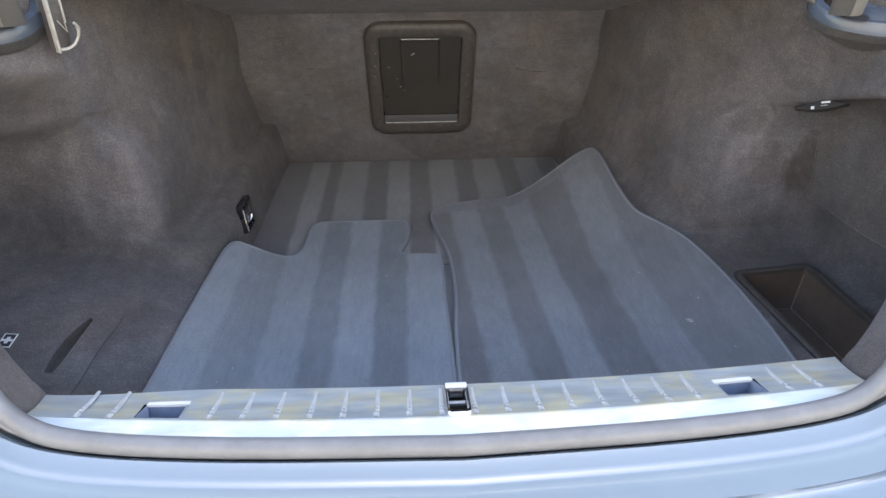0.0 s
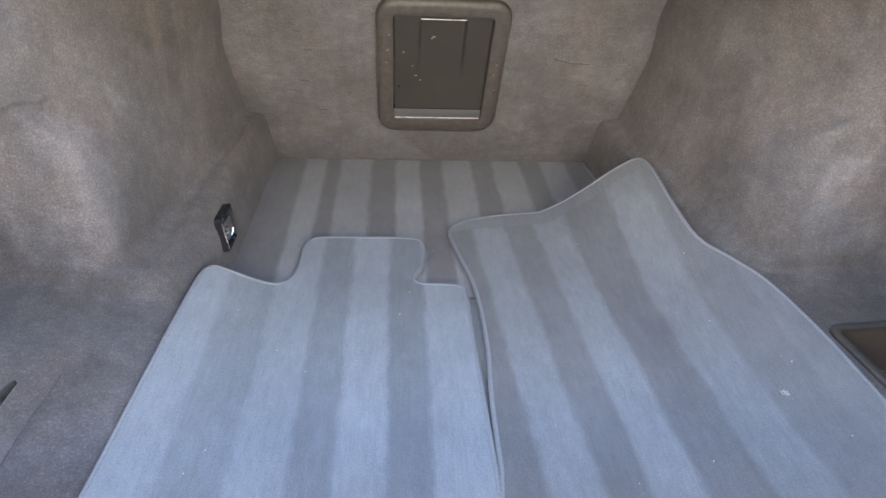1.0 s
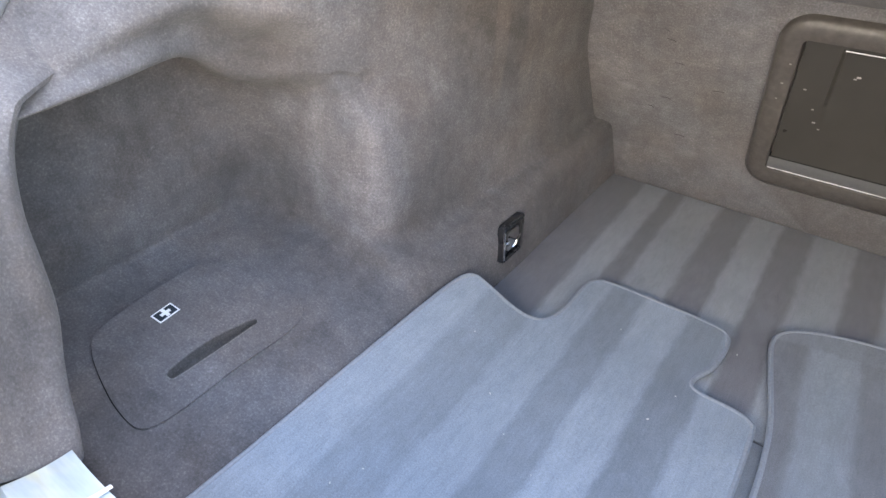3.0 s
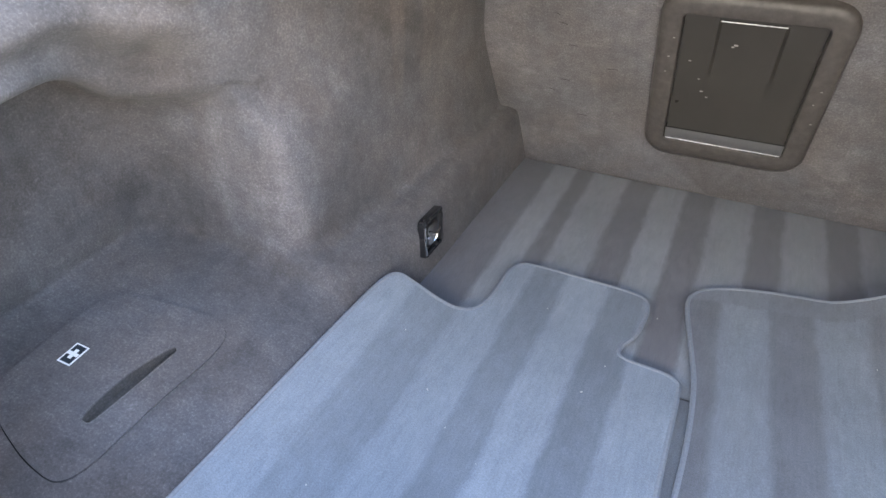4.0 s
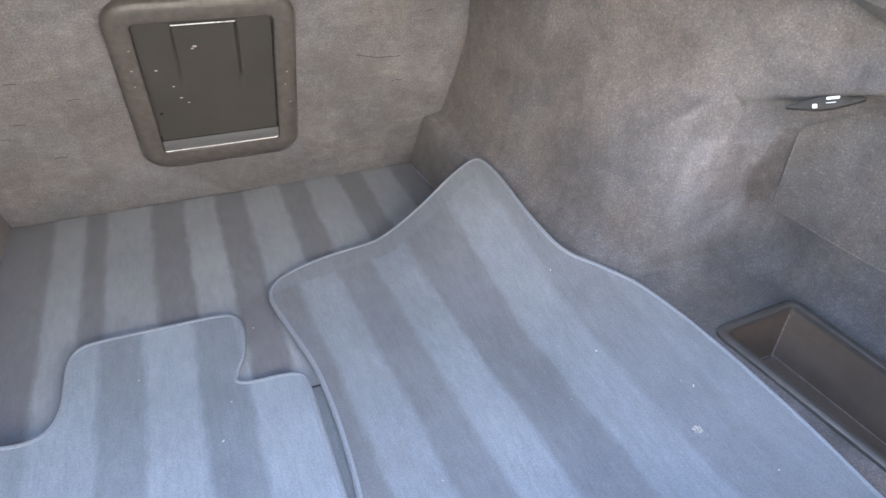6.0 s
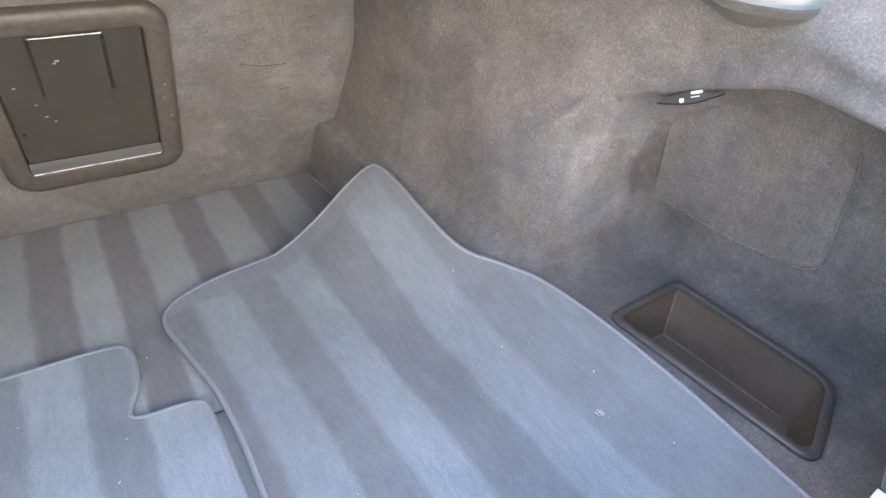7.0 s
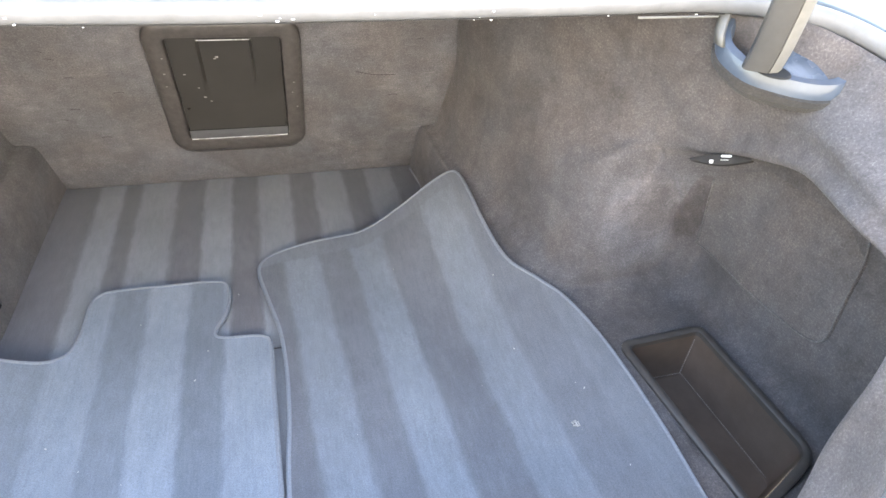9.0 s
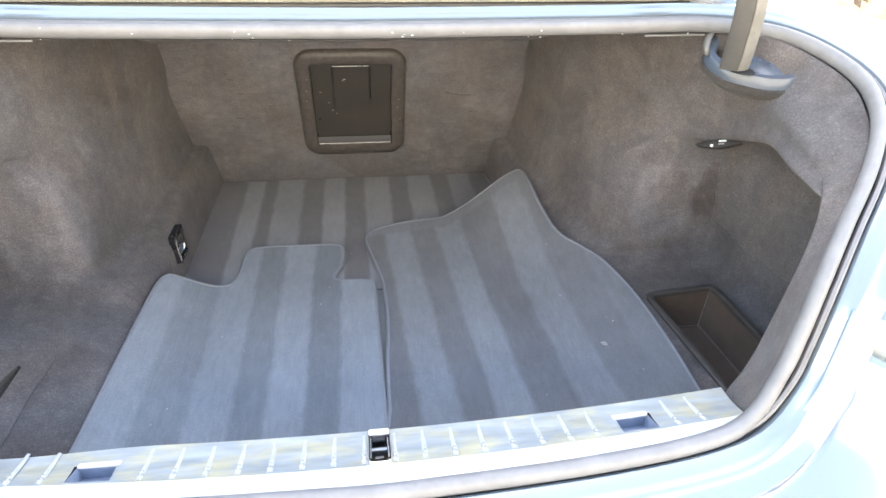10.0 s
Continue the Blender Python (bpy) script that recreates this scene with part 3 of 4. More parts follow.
def body_strip(name, ks, label):
    bm = bmesh.new()
    rows = []
    for k in ks:
        base = ring_point(k, 0.078, 0.006)
        n, u = ring_frame(k)
        rows.append([skin(n, base, *o) for o in SKIN])
    add_grid(bm, rows)
    ob = part(name, bm, PAINT, car, label)
    ob.modifiers.new("thickness", "SOLIDIFY").thickness = 0.002


body_strip("bumper", [k % N_RING for k in range(-CUT, CUT + 1)], "glossy silver blue rear bumper")
body_strip("quarter_panel", range(CUT, 64), "glossy silver blue rear wing")
body_strip("quarter_panel", [N_RING - k for k in range(CUT, 64)], "glossy silver blue rear wing")
# raised painted strip at the tail lamps, ending in a square step
for side in (1, -1):
    bm = bmesh.new()
    rows = []
    for k in range(15, 30):
        f = step01((k - 15) / 6)
        rows.append([Vector((side * q.x, q.y, q.z)) for q in (ring_point(k, n, u if u < 0 else 0.004 + u * f) for n, u in ((0.040, -0.006), (0.0405, 0.012), (0.043, 0.0145), (0.060, 0.0155), (0.078, 0.0145), (0.081, 0.012), (0.082, -0.008)))])
    add_grid(bm, rows)
    bm.verts.ensure_lookup_table()
    bm.faces.new(bm.verts[-7:])
    part("corner_strip", bm, PAINT, car, "raised painted strip beside the tail lamp")
bm = bmesh.new()
rows = []
for y, z in ((0.575, 0.596), (0.60, 0.598), (0.70, 0.604), (0.74, 0.61)):
    rows.append([Vector((x, y, z + 0.004 * (1 - (x / 0.8)**2))) for x in [-0.8 + 1.6 * k / 24 for k in range(25)]])
add_grid(bm, rows)
ob = part("rear_deck", bm, PAINT, car)
ob.modifiers.new("thickness", "SOLIDIFY").thickness = 0.003
CABIN = [(0.73, 0.608, 0.70), (1.0, 0.74, 0.66), (1.3, 0.88, 0.60), (1.55, 0.94, 0.58), (2.2, 0.97, 0.58), (2.8, 0.90, 0.60), (3.3, 0.62, 0.68), (4.3, 0.50, 0.66), (4.45, 0.30, 0.60), (4.45, -0.25, 0.62)]


def cabin(name, i, j, mat, label=""):
    bm = bmesh.new()
    add_grid(bm, [[Vector((w * x, y, z - 0.04 * x * x)) for x in (-1, -0.66, -0.33, 0, 0.33, 0.66, 1)] for y, z, w in CABIN[i:j]])
    ob = part(name, bm, mat, car, label)
    ob.modifiers.new("thickness", "SOLIDIFY").thickness = 0.004


cabin("rear_window", 0, 3, GLASS, "dark rear window")
cabin("roof", 2, 6, PAINT)
cabin("windscreen", 5, 7, GLASS, "dark windscreen")
cabin("bonnet", 6, 10, PAINT)
for side in (-1, 1):
    bm = bmesh.new()
    add_grid(bm, [[Vector((side * (w + (x - w) * t**0.7), y, (z - 0.04) * (1 - t) + 0.52 * t)) for t in (0, 0.35, 0.7, 1)] for y, z, w, x in [(*c, 0.86) for c in CABIN[:7]]])
    ob = part("side_window", bm, GLASS, car, "dark side windows")
    ob.modifiers.new("thickness", "SOLIDIFY").thickness = 0.004
    bm = bmesh.new()
    add_grid(bm, [[Vector((side * x * (1 - 0.12 * step01((y - 3.6) / 0.9)), y, z)) for x, z in ((0.66, 0.535), (0.86, 0.52), (0.885, 0.40), (0.90, 0.2), (0.885, 0.0), (0.86, -0.3))] for y in [0.42 + 4.05 * k / 20 for k in range(21)]])
    ob = part("body_side", bm, PAINT, car)
    ob.modifiers.new("thickness", "SOLIDIFY").thickness = 0.004

# felt lip between the side recess and the seal
LIP = [(0.507, 0.052, 0.187), (0.522, 0.062, 0.204), (0.538, 0.070, 0.220), (0.562, 0.086, 0.250), (0.586, 0.106, 0.285), (0.597, 0.114, 0.325), (0.606, 0.120, 0.37), (0.618, 0.132, 0.41), (0.630, 0.147, 0.438), (0.640, 0.164, 0.458), (0.653, 0.184, 0.469), (0.705, 0.26, 0.472)]
LIP_RING = [16, 19, 21, 24, 28, 32, 36, 40, 45]


def lip(side):
    edge = smooth_curve(LIP, 4)
    bm = bmesh.new()
    rows = []
    for i, e in enumerate(edge):
        k = LIP_RING[0] + (LIP_RING[-1] - LIP_RING[0]) * i / (len(edge) - 1)
        r = half[int(k)].lerp(half[min(int(k) + 1, N_HALF - 1)], k - int(k)) + Vector((-0.004, 0.004, -0.008))
        back = Vector((max(min(e.x + 0.10, 0.70), e.x + 0.03), e.y + 0.035, e.z - 0.01))
        mid = e + Vector((0.006, -0.004, 0.002))
        rows.append([Vector((side * q.x, q.y, q.z)) for q in smooth_curve([back, e + Vector((0.02, 0.012, -0.003)), e, mid.lerp(r, 0.3), r], 4)])
    add_grid(bm, rows)
    ob = mesh_object("trim_left" if side < 0 else "trim_right", bm, FELT)
    ob.modifiers.new("thickness", "SOLIDIFY").thickness = 0.004
    tagged(ob, "grey felt pillar lining beside the boot seal", "trim", kind="structure")


lip(1)
lip(-1)

# ---- scuff plate on the sill ----
y_in = lambda x: 0.047 + 0.09 * x * x - 0.014 * step01((-x - 0.28) / 0.22)
y_ridge = lambda x: -0.026 + 0.1 * x * x
y_out = lambda x: -0.050 + 0.13 * x * x
plate = thing("scuff_plate", (0, 0, 0.2), "brushed steel sill scuff plate with fine cross ribs", "scuff plate")


def plate_point(x, v):
    """v runs from the inner edge (0) over the ridge (1) to the outer edge (1.35)."""
    if v <= 1:
        y = y_in(x) + (y_ridge(x) - y_in(x)) * v
        z = 0.203 + 0.024 * v - 0.003 * math.sin(math.pi * v)
    else:
        w = (v - 1) / 0.35
        y = y_ridge(x) + (y_out(x) - y_ridge(x)) * w
        z = 0.227 - 0.004 * w
    return Vector((x, y, z - 0.2))


POCKETS = [(-0.373, -0.322), (0.322, 0.373)]
xs = sorted({round(-0.5 + k / 80, 4) for k in range(81)} | {p for q in POCKETS for p in q} | {-0.0105, 0.0105})
vrow = [0.0, 0.1, 0.2, 0.3, 0.42, 0.55, 0.65, 0.75, 0.85, 0.93, 0.985, 1.0, 1.06, 1.2, 1.33, 1.35]
bm = bmesh.new()
rows = []
for v in vrow:
    rows.append([plate_point(x * (1 + 0.02 * (1 - min(v, 1))), v) for x in xs])
rows.insert(0, [p + Vector((0, 0.0, -0.012)) for p in rows[0]])
rows.append([p + Vector((0, 0.004, -0.008)) for p in rows[-1]])
vs = add_grid(bm, rows)
gone = []
for f in bm.faces:
    c = f.calc_center_median()
    v = (y_in(c.x) - c.y) / (y_in(c.x) - y_ridge(c.x))
    if any(a < c.x < b for a, b in POCKETS) and 0.42 < v < 0.93 or abs(c.x) < 0.0105 and 0.1 < v < 0.985:
        gone.append(f)
bmesh.ops.delete(bm, geom=gone, context="FACES")
part("plate", bm, STEEL, plate)
bm = bmesh.new()
for v0, v1, hgt in ((0.12, 0.965, 0.0040),):
    rows = []
    for i in range(7):
        v = v0 + (v1 - v0) * i / 6
        p = plate_point(0, v)
        w = 0.0026 + 0.0014 * i / 6
        h = hgt * (0.35 + 0.65 * i / 6) * (1 if i < 6 else 0.3)
        rows.append([p + Vector((-w, 0, -0.0005)), p + Vector((-w * 0.55, 0, h * 0.7)), p + Vector((0, 0, h)), p + Vector((w * 0.55, 0, h * 0.7)), p + Vector((w, 0, -0.0005))])
    add_grid(bm, rows)
rib = part("rib", bm, RIB, plate)
for k in range(-12, 13):
    x = k * 0.0385 + 0.019
    if any(a - 0.006 < x < b + 0.006 for a, b in POCKETS) or abs(x) > 0.48:
        continue
    r = rib.copy()
    scene.collection.objects.link(r)
    r.parent = plate
    r.location = (x, 0.095 * x * x, 0)
    r.rotation_euler = (0, 0, -0.10 * x)
bpy.data.objects.remove(rib)
for a, b in POCKETS:
    bm = bmesh.new()
    top = [plate_point(a, 0.42), plate_point(b, 0.42), plate_point(b, 0.93), plate_point(a, 0.93)]
    low = [p + Vector((0, -0.002, d)) for p, d in zip(top, (-0.022, -0.022, -0.012, -0.012))]
    vt, vl = [bm.verts.new(p) for p in top], [bm.verts.new(p) for p in low]
    for i in range(4):
        bm.faces.new((vt[i], vt[(i + 1) % 4], vl[(i + 1) % 4], vl[i]))
    bm.faces.new(vl)
    part("pocket", bm, POCKET, plate, "grey blue moulded pocket")
    bm = bmesh.new()
    q = [plate_point(a, 0.36), plate_point(b, 0.36), plate_point(b, 0.46) + Vector((0, 0, 0.001)), plate_point(a, 0.46) + Vector((0, 0, 0.001))]
    add_grid(bm, [[q[0] + Vector((0, 0, 0.0012)), q[1] + Vector((0, 0, 0.0012))], [q[3], q[2]], [q[3] + Vector((0, 0, -0.004)), q[2] + Vector((0, 0, -0.004))]])
    part("pocket_lip", bm, WHITE, plate, "white pocket edge")
bm = bmesh.new()
cy = (plate_point(0, 0.08).y + plate_point(0, 0.985).y) / 2
hy = (plate_point(0, 0.08).y - plate_point(0, 0.985).y) / 2
tilt = Matrix.Translation((0, cy, 0.016)) @ Matrix.Rotation(-0.31, 4, "X")
rings = [[tilt @ p for p in rounded(w, h, r, z)] for w, h, r, z in
         ((0.0148, hy + 0.003, 0.007, -0.002), (0.0148, hy + 0.003, 0.007, 0.003), (0.0138, hy + 0.002, 0.006, 0.0046), (0.0122, hy - 0.004, 0.005, 0.004), (0.0115, hy - 0.005, 0.005, 0.0), (0.0115, hy - 0.005, 0.005, -0.03))]
add_grid(bm, rings, False, True)
latch = thing("boot_latch", (0, 0, 0.2), "chrome rimmed boot lock striker in the sill", "latch")
part("rim", bm, CHROME, latch)
bm = bmesh.new()
add_box(bm, (-0.013, -hy + 0.003, -0.032), (0.013, hy - 0.003, -0.028), tilt)
part("recess", bm, BLACK, latch)
bm = bmesh.new()
add_box(bm, (-0.0135, hy - 0.008, 0.002), (0.0135, hy + 0.0025, 0.0058), tilt, 0.0015)
part("cap", bm, WHITE, latch, "pale cap over the inner end")
bm = bmesh.new()
add_tube(bm, smooth_curve([(-0.008, cy - 0.022, -0.008), (-0.008, cy - 0.022, 0.009), (-0.005, cy - 0.023, 0.014), (0.005, cy - 0.023, 0.014), (0.008, cy - 0.022, 0.009), (0.008, cy - 0.022, -0.008)], 4), 0.004)
add_tube(bm, [(-0.010, cy + 0.004, 0.006), (0.010, cy + 0.004, 0.006)], 0.0032)
add_box(bm, (-0.006, cy - 0.016, -0.004), (0.005, cy - 0.002, 0.002), None, 0.001)
part("striker_bar", bm, SATIN, latch)
bm = bmesh.new()
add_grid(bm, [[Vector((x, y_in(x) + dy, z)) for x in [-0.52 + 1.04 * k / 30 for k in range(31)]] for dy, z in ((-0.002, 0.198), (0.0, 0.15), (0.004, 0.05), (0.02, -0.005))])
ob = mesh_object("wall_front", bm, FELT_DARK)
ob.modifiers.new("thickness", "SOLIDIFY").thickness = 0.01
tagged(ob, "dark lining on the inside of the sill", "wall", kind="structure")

# ---- pass-through hatch in the back panel ----
hatch = thing("ski_hatch", BACK @ Matrix.Translation((0.0, 0.294, 0.0)), "black grained plastic pass-through hatch in the seat back panel", "hatch")
W, H = 0.140, 0.179


def local(bm_name, rings, mat, parent, label="", cap=True):
    bm = bmesh.new()
    vs = add_grid(bm, rings, False, True)
    if cap:
        bm.faces.new(vs[-1])
    return part(bm_name, bm, mat, parent, label)


local("frame", [rounded(W, H, 0.045, -0.004, 8), rounded(W, H, 0.045, 0.008, 8), rounded(W - 0.004, H - 0.004, 0.042, 0.014, 8), rounded(W - 0.014, H - 0.014, 0.034, 0.0175, 8),
                rounded(0.110, 0.145, 0.014, 0.018, 8, 0, 0.005), rounded(0.105, 0.140, 0.010, 0.0165, 8, 0, 0.005), rounded(0.1028, 0.1378, 0.009, 0.0125, 8, 0, 0.005), rounded(0.1026, 0.1376, 0.009, 0.004, 8, 0, 0.005)], PLASTIC, hatch, "", False)
bm = bmesh.new()
rows = []
for j in range(41):
    y = -0.1000 + (0.143 + 0.1000) * j / 40
    row = []
    for i in range(41):
        x = -0.1 + 0.2 * i / 40
        pad = step01((0.051 - abs(x)) / 0.006) * step01((y + 0.03) / 0.10) * step01((0.134 - y) / 0.003)
        scoop = 0.0060 * max(0.0, (-0.040 - y) / 0.060) ** 1.7
        row.append(Vector((x, y, 0.0100 - 0.0088 * pad + scoop)))
    rows.append(row)
add_grid(bm, rows)
part("door", bm, DOOR, hatch, "smooth dark brown door with a sunk finger pull")
bm = bmesh.new()
add_tube(bm, [(-0.047, 0.1335, 0.0100), (0.047, 0.1335, 0.0100)], 0.0008)
part("pull_edge", bm, BRIGHT, hatch, "thin bright edge of the finger pull")
bm = bmesh.new()
add_box(bm, (-0.1025, -0.1040, 0.004), (0.1025, -0.1012, 0.0153), None, 0.0004)
part("gap", bm, BLACK, hatch)
bm = bmesh.new()
add_box(bm, (-0.1025, -0.1310, 0.0035), (0.1025, -0.1032, 0.0150), None, 0.002)
part("handle_bar", bm, BAR, hatch, "satin grey handle bar")
bm = bmesh.new()
add_tube(bm, [(-0.1025, -0.132, 0.0125), (0.1025, -0.132, 0.0125)], 0.0020)
part("trim_strip", bm, BRIGHT, hatch, "bright chrome strip")

bm = bmesh.new()
for x, y, z, r in ((-0.082, 0.052, 0.0107, 0.0016), (-0.062, 0.016, 0.0107, 0.0013), (-0.054, -0.010, 0.0107, 0.0018), (-0.044, -0.022, 0.0107, 0.0014), (-0.096, -0.068, 0.0108, 0.0012), (-0.018, 0.086, 0.0025, 0.0022),
                   (-0.022, 0.082, 0.0025, 0.0015), (-0.116, 0.062, 0.0184, 0.0014), (-0.118, 0.030, 0.0184, 0.001), (-0.112, 0.100, 0.0184, 0.0012), (0.122, 0.030, 0.0184, 0.0012), (0.118, 0.002, 0.0184, 0.001), (0.126, -0.04, 0.0184, 0.0012)):
    add_box(bm, (x - r * 1.4, y - r * 0.7, z - 0.0006), (x + r * 1.4, y + r * 0.7, z + 0.0004), None, 0.0003)
tagged(part("scuff_marks", bm, SCUFF, hatch), "pale scuffs and specks", kind="stuff")

# ---- floor mats ----
LEFT_OUT = [(-0.474, 0.085, 0), (-0.469, 0.2, 0), (-0.460, 0.37, 0), (-0.453, 0.5, 0), (-0.446, 0.595, 0), (-0.434, 0.626, 0), (-0.41, 0.631, 0), (-0.37, 0.635, 0), (-0.335, 0.645, 0), (-0.312, 0.668, 0),
            (-0.302, 0.71, 0), (-0.300, 0.775, 0), (-0.288, 0.803, 0), (-0.262, 0.811, 0), (-0.18, 0.811, 0), (-0.092, 0.808, 0), (-0.066, 0.797, 0), (-0.060, 0.765, 0),
            (-0.066, 0.715, 0), (-0.080, 0.682, 0), (-0.080, 0.663, 0), (-0.064, 0.655, 0), (-0.02, 0.652, 0), (0.003, 0.645, 0), (0.011, 0.622, 0), (0.012, 0.5, 0),
            (0.014, 0.36, 0), (0.016, 0.2, 0), (0.014, 0.09, 0), (0.0, 0.075, 0), (-0.23, 0.07, 0), (-0.46, 0.072, 0)]


def left_height(x, y):
    r = step01((-0.30 - x) / 0.17)
    return 0.012 + 0.069 * r * (0.9 + 0.1 * step01((y - 0.2) / 0.4)) + 0.002 * noise.noise((x * 5, y * 5, 3))


RIGHT_OUT = [(0.026, 0.075, 0), (0.024, 0.25, 0), (0.027, 0.38, 0), (0.033, 0.46, 0), (0.035, 0.55, 0), (0.032, 0.62, 0), (0.026, 0.67, 0), (0.009, 0.75, 0), (-0.004, 0.822, 0), (0.008, 0.858, 0), (0.04, 0.880, 0),
             (0.10, 0.900, 0), (0.19, 0.914, 0), (0.25, 0.921, 0), (0.31, 0.928, 0), (0.37, 0.940, 0), (0.41, 0.944, 0), (0.424, 0.925, 0), (0.429, 0.86, 0), (0.435, 0.785, 0), (0.456, 0.69, 0),
             (0.498, 0.628, 0), (0.532, 0.575, 0), (0.556, 0.50, 0), (0.566, 0.42, 0), (0.570, 0.3, 0), (0.568, 0.2, 0), (0.566, 0.1, 0), (0.55, 0.075, 0), (0.3, 0.07, 0)]


def right_height(x, y):
    k = step01((y - 0.45) / 0.47)
    x0, x1, h = 0.30 - 0.10 * k, 0.58 - 0.15 * k, 0.064 + 0.064 * k
    t = min(max((x - x0) / (x1 - x0), 0), 1)
    return 0.012 + h * (0.45 * t + 0.55 * step01(t)) + 0.002 * noise.noise((x * 5, y * 5, 7))


def floor_mat(outline, height, mat, label):
    path = smooth_curve(outline, 5, True)
    ob = thing("floor_mat", (sum(p.x for p in path) / len(path), sum(p.y for p in path) / len(path), 0.0), label, "mat", "loose floor mats")
    inv = Matrix.Translation(-ob.location)
    bm = sheet(path, height, 0.016, 0.009)
    carpet_part = part("carpet", bm, mat, ob)
    carpet_part.matrix_parent_inverse = inv
    bm = bmesh.new()
    add_tube(bm, [Vector((p.x, p.y, height(p.x, p.y) - 0.0025)) for p in path], 0.0042, True, 7)
    p = part("piping", bm, PIPING, ob, "sewn grey edge binding")
    p.matrix_parent_inverse = inv
    return ob


floor_mat(LEFT_OUT, left_height, LEFT_MAT, "grey velour floor mat with a tab on the boot floor")
floor_mat(RIGHT_OUT, right_height, RIGHT_MAT, "grey velour car floor mat curling up against the wheel arch")


# ---- first aid compartment lid ----
def lid_height(x, y):
    return shelf_z(-x + middle(y), y, -1) + 0.004


lid_path = smooth_curve(LID, 5, True)
slot_path = smooth_curve(SLOT, 5, True)
lid = thing("first_aid_lid", (0, 0, 0), "dark grey felt first aid compartment lid with finger slot", "lid")
part("panel", sheet(lid_path, lid_height, 0.006, 0.004, slot_path), FELT, lid)
bm = bmesh.new()
mid_slot = sum(slot_path, Vector((0, 0, 0))) / len(slot_path)
vs = add_grid(bm, [[Vector((mid_slot.x + (p.x - mid_slot.x) * f + sx, mid_slot.y + (p.y - mid_slot.y) * g, lid_height(p.x, p.y) - d)) for p in slot_path]
                   for f, g, sx, d in ((1.0, 1.0, 0, 0.002), (0.96, 0.985, 0, 0.008), (0.8, 0.95, -0.001, 0.014), (0.4, 0.88, -0.002, 0.017))], False, True)
bm.faces.new(vs[-1])
part("finger_slot", bm, FELT_SHADE, lid, "finger slot with its shade put into darker felt")
# highlight along the slot's near edge, painted as a pale tube
bm = bmesh.new()
add_tube(bm, [Vector((p.x + 0.0006, p.y, lid_height(p.x, p.y) + 0.0002)) for p in smooth_curve(SLOT[2:8], 6)], 0.0009, False, 6)
part("slot_lip", bm, WORN_LIT_EDGE, lid, "pale edge painting the highlight along the slot")
bm = bmesh.new()
add_tube(bm, [Vector((p.x, p.y, lid_height(p.x, p.y) - 0.0032)) for p in lid_path], 0.0012, True, 6)
part("gap", bm, BLACK, lid)
STICKER = (-0.692, 0.256)
rise = (lid_height(STICKER[0] + 0.01, STICKER[1]) - lid_height(STICKER[0] - 0.01, STICKER[1])) / 0.02
label_at = Matrix.Translation((*STICKER, lid_height(*STICKER) + 0.0012)) @ Matrix.Rotation(-math.atan(rise), 4, "Y") @ Matrix.Rotation(radians(94), 4, "Z")


def plate_box(parent, name, mat, boxes, z0, z1, label=""):
    bm = bmesh.new()
    for x0, y0, x1, y1 in boxes:
        add_box(bm, (x0, y0, z0), (x1, y1, z1), label_at)
    return part(name, bm, mat, parent, label)


sticker = plate_box(lid, "sticker", WHITE, [(-0.0160, -0.0098, 0.0160, 0.0098)], 0.0, 0.0006, "white edged first aid sticker")
plate_box(sticker, "sticker_field", LABEL, [(-0.0140, -0.0078, 0.0140, 0.0078)], 0.0006, 0.0009)
plate_box(sticker, "cross", WHITE, [(-0.0075, -0.0025, 0.0075, 0.0025), (-0.0025, -0.0075, 0.0025, -0.0025), (-0.0025, 0.0025, 0.0025, 0.0075)], 0.0009, 0.0012)

# ---- storage bin let into the shelf ----
bin_box = thing("storage_tray", (0.69, 0.31, 0.0), "open brown black plastic storage bin let into the shelf", "storage bin")


def bin_ring(grow, z):
    return [Vector((x - 0.69, y - 0.31, z(x, y) if callable(z) else z)) for x, y in bin_outline(grow)]


top_z = lambda dz: (lambda x, y: shelf_z(x - middle(y), y, 1) + dz + 0.0025)
local("rim", [bin_ring(0.0125, top_z(-0.006)), bin_ring(0.0120, top_z(0.003)), bin_ring(0.0085, top_z(0.0050)), bin_ring(0.0005, top_z(0.0052)), bin_ring(-0.0020, top_z(0.0036)), bin_ring(-0.003, top_z(-0.010))],
      BIN_RIM, bin_box, "glossy dark rim", False)
local("well", [bin_ring(-0.003, top_z(-0.004)), bin_ring(-0.005, top_z(-0.02)), bin_ring(-0.012, -0.012), bin_ring(-0.016, -0.018), bin_ring(-0.026, -0.019)], PLASTIC_BIN, bin_box)
# gloss highlights on the inner corners, painted as thin pale tubes
bm = bmesh.new()
foot = bin_ring(-0.0135, -0.0145)
add_tube(bm, [foot[4]] + foot[8:13], 0.0008, False, 6)
add_tube(bm, [bin_ring(-0.0045, top_z(-0.012))[8], foot[8]], 0.0009, False, 6, (1, 0, 0))
part("corner_glint", bm, BIN_EDGE, bin_box, "pale lines painting the gloss highlights on the inner corners")


# ---- cover on the outer wall of the right recess ----
def trim_x(y, z, side):
    pts = smooth_curve([Vector((a, b, 0)) for a, b in profile(y, side)], 9)
    best = min((p for p in pts if p.x > 0.6 or y > 0.6), key=lambda p: abs(p.y - z))
    lower = [p for p in pts[45:] if p.y <= z]
    upper = [p for p in pts[45:] if p.y > z]
    if not lower or not upper:
        return best.x
    a, b = lower[-1], upper[0]
    return a.x + (b.x - a.x) * (z - a.y) / max(b.y - a.y, 1e-5)


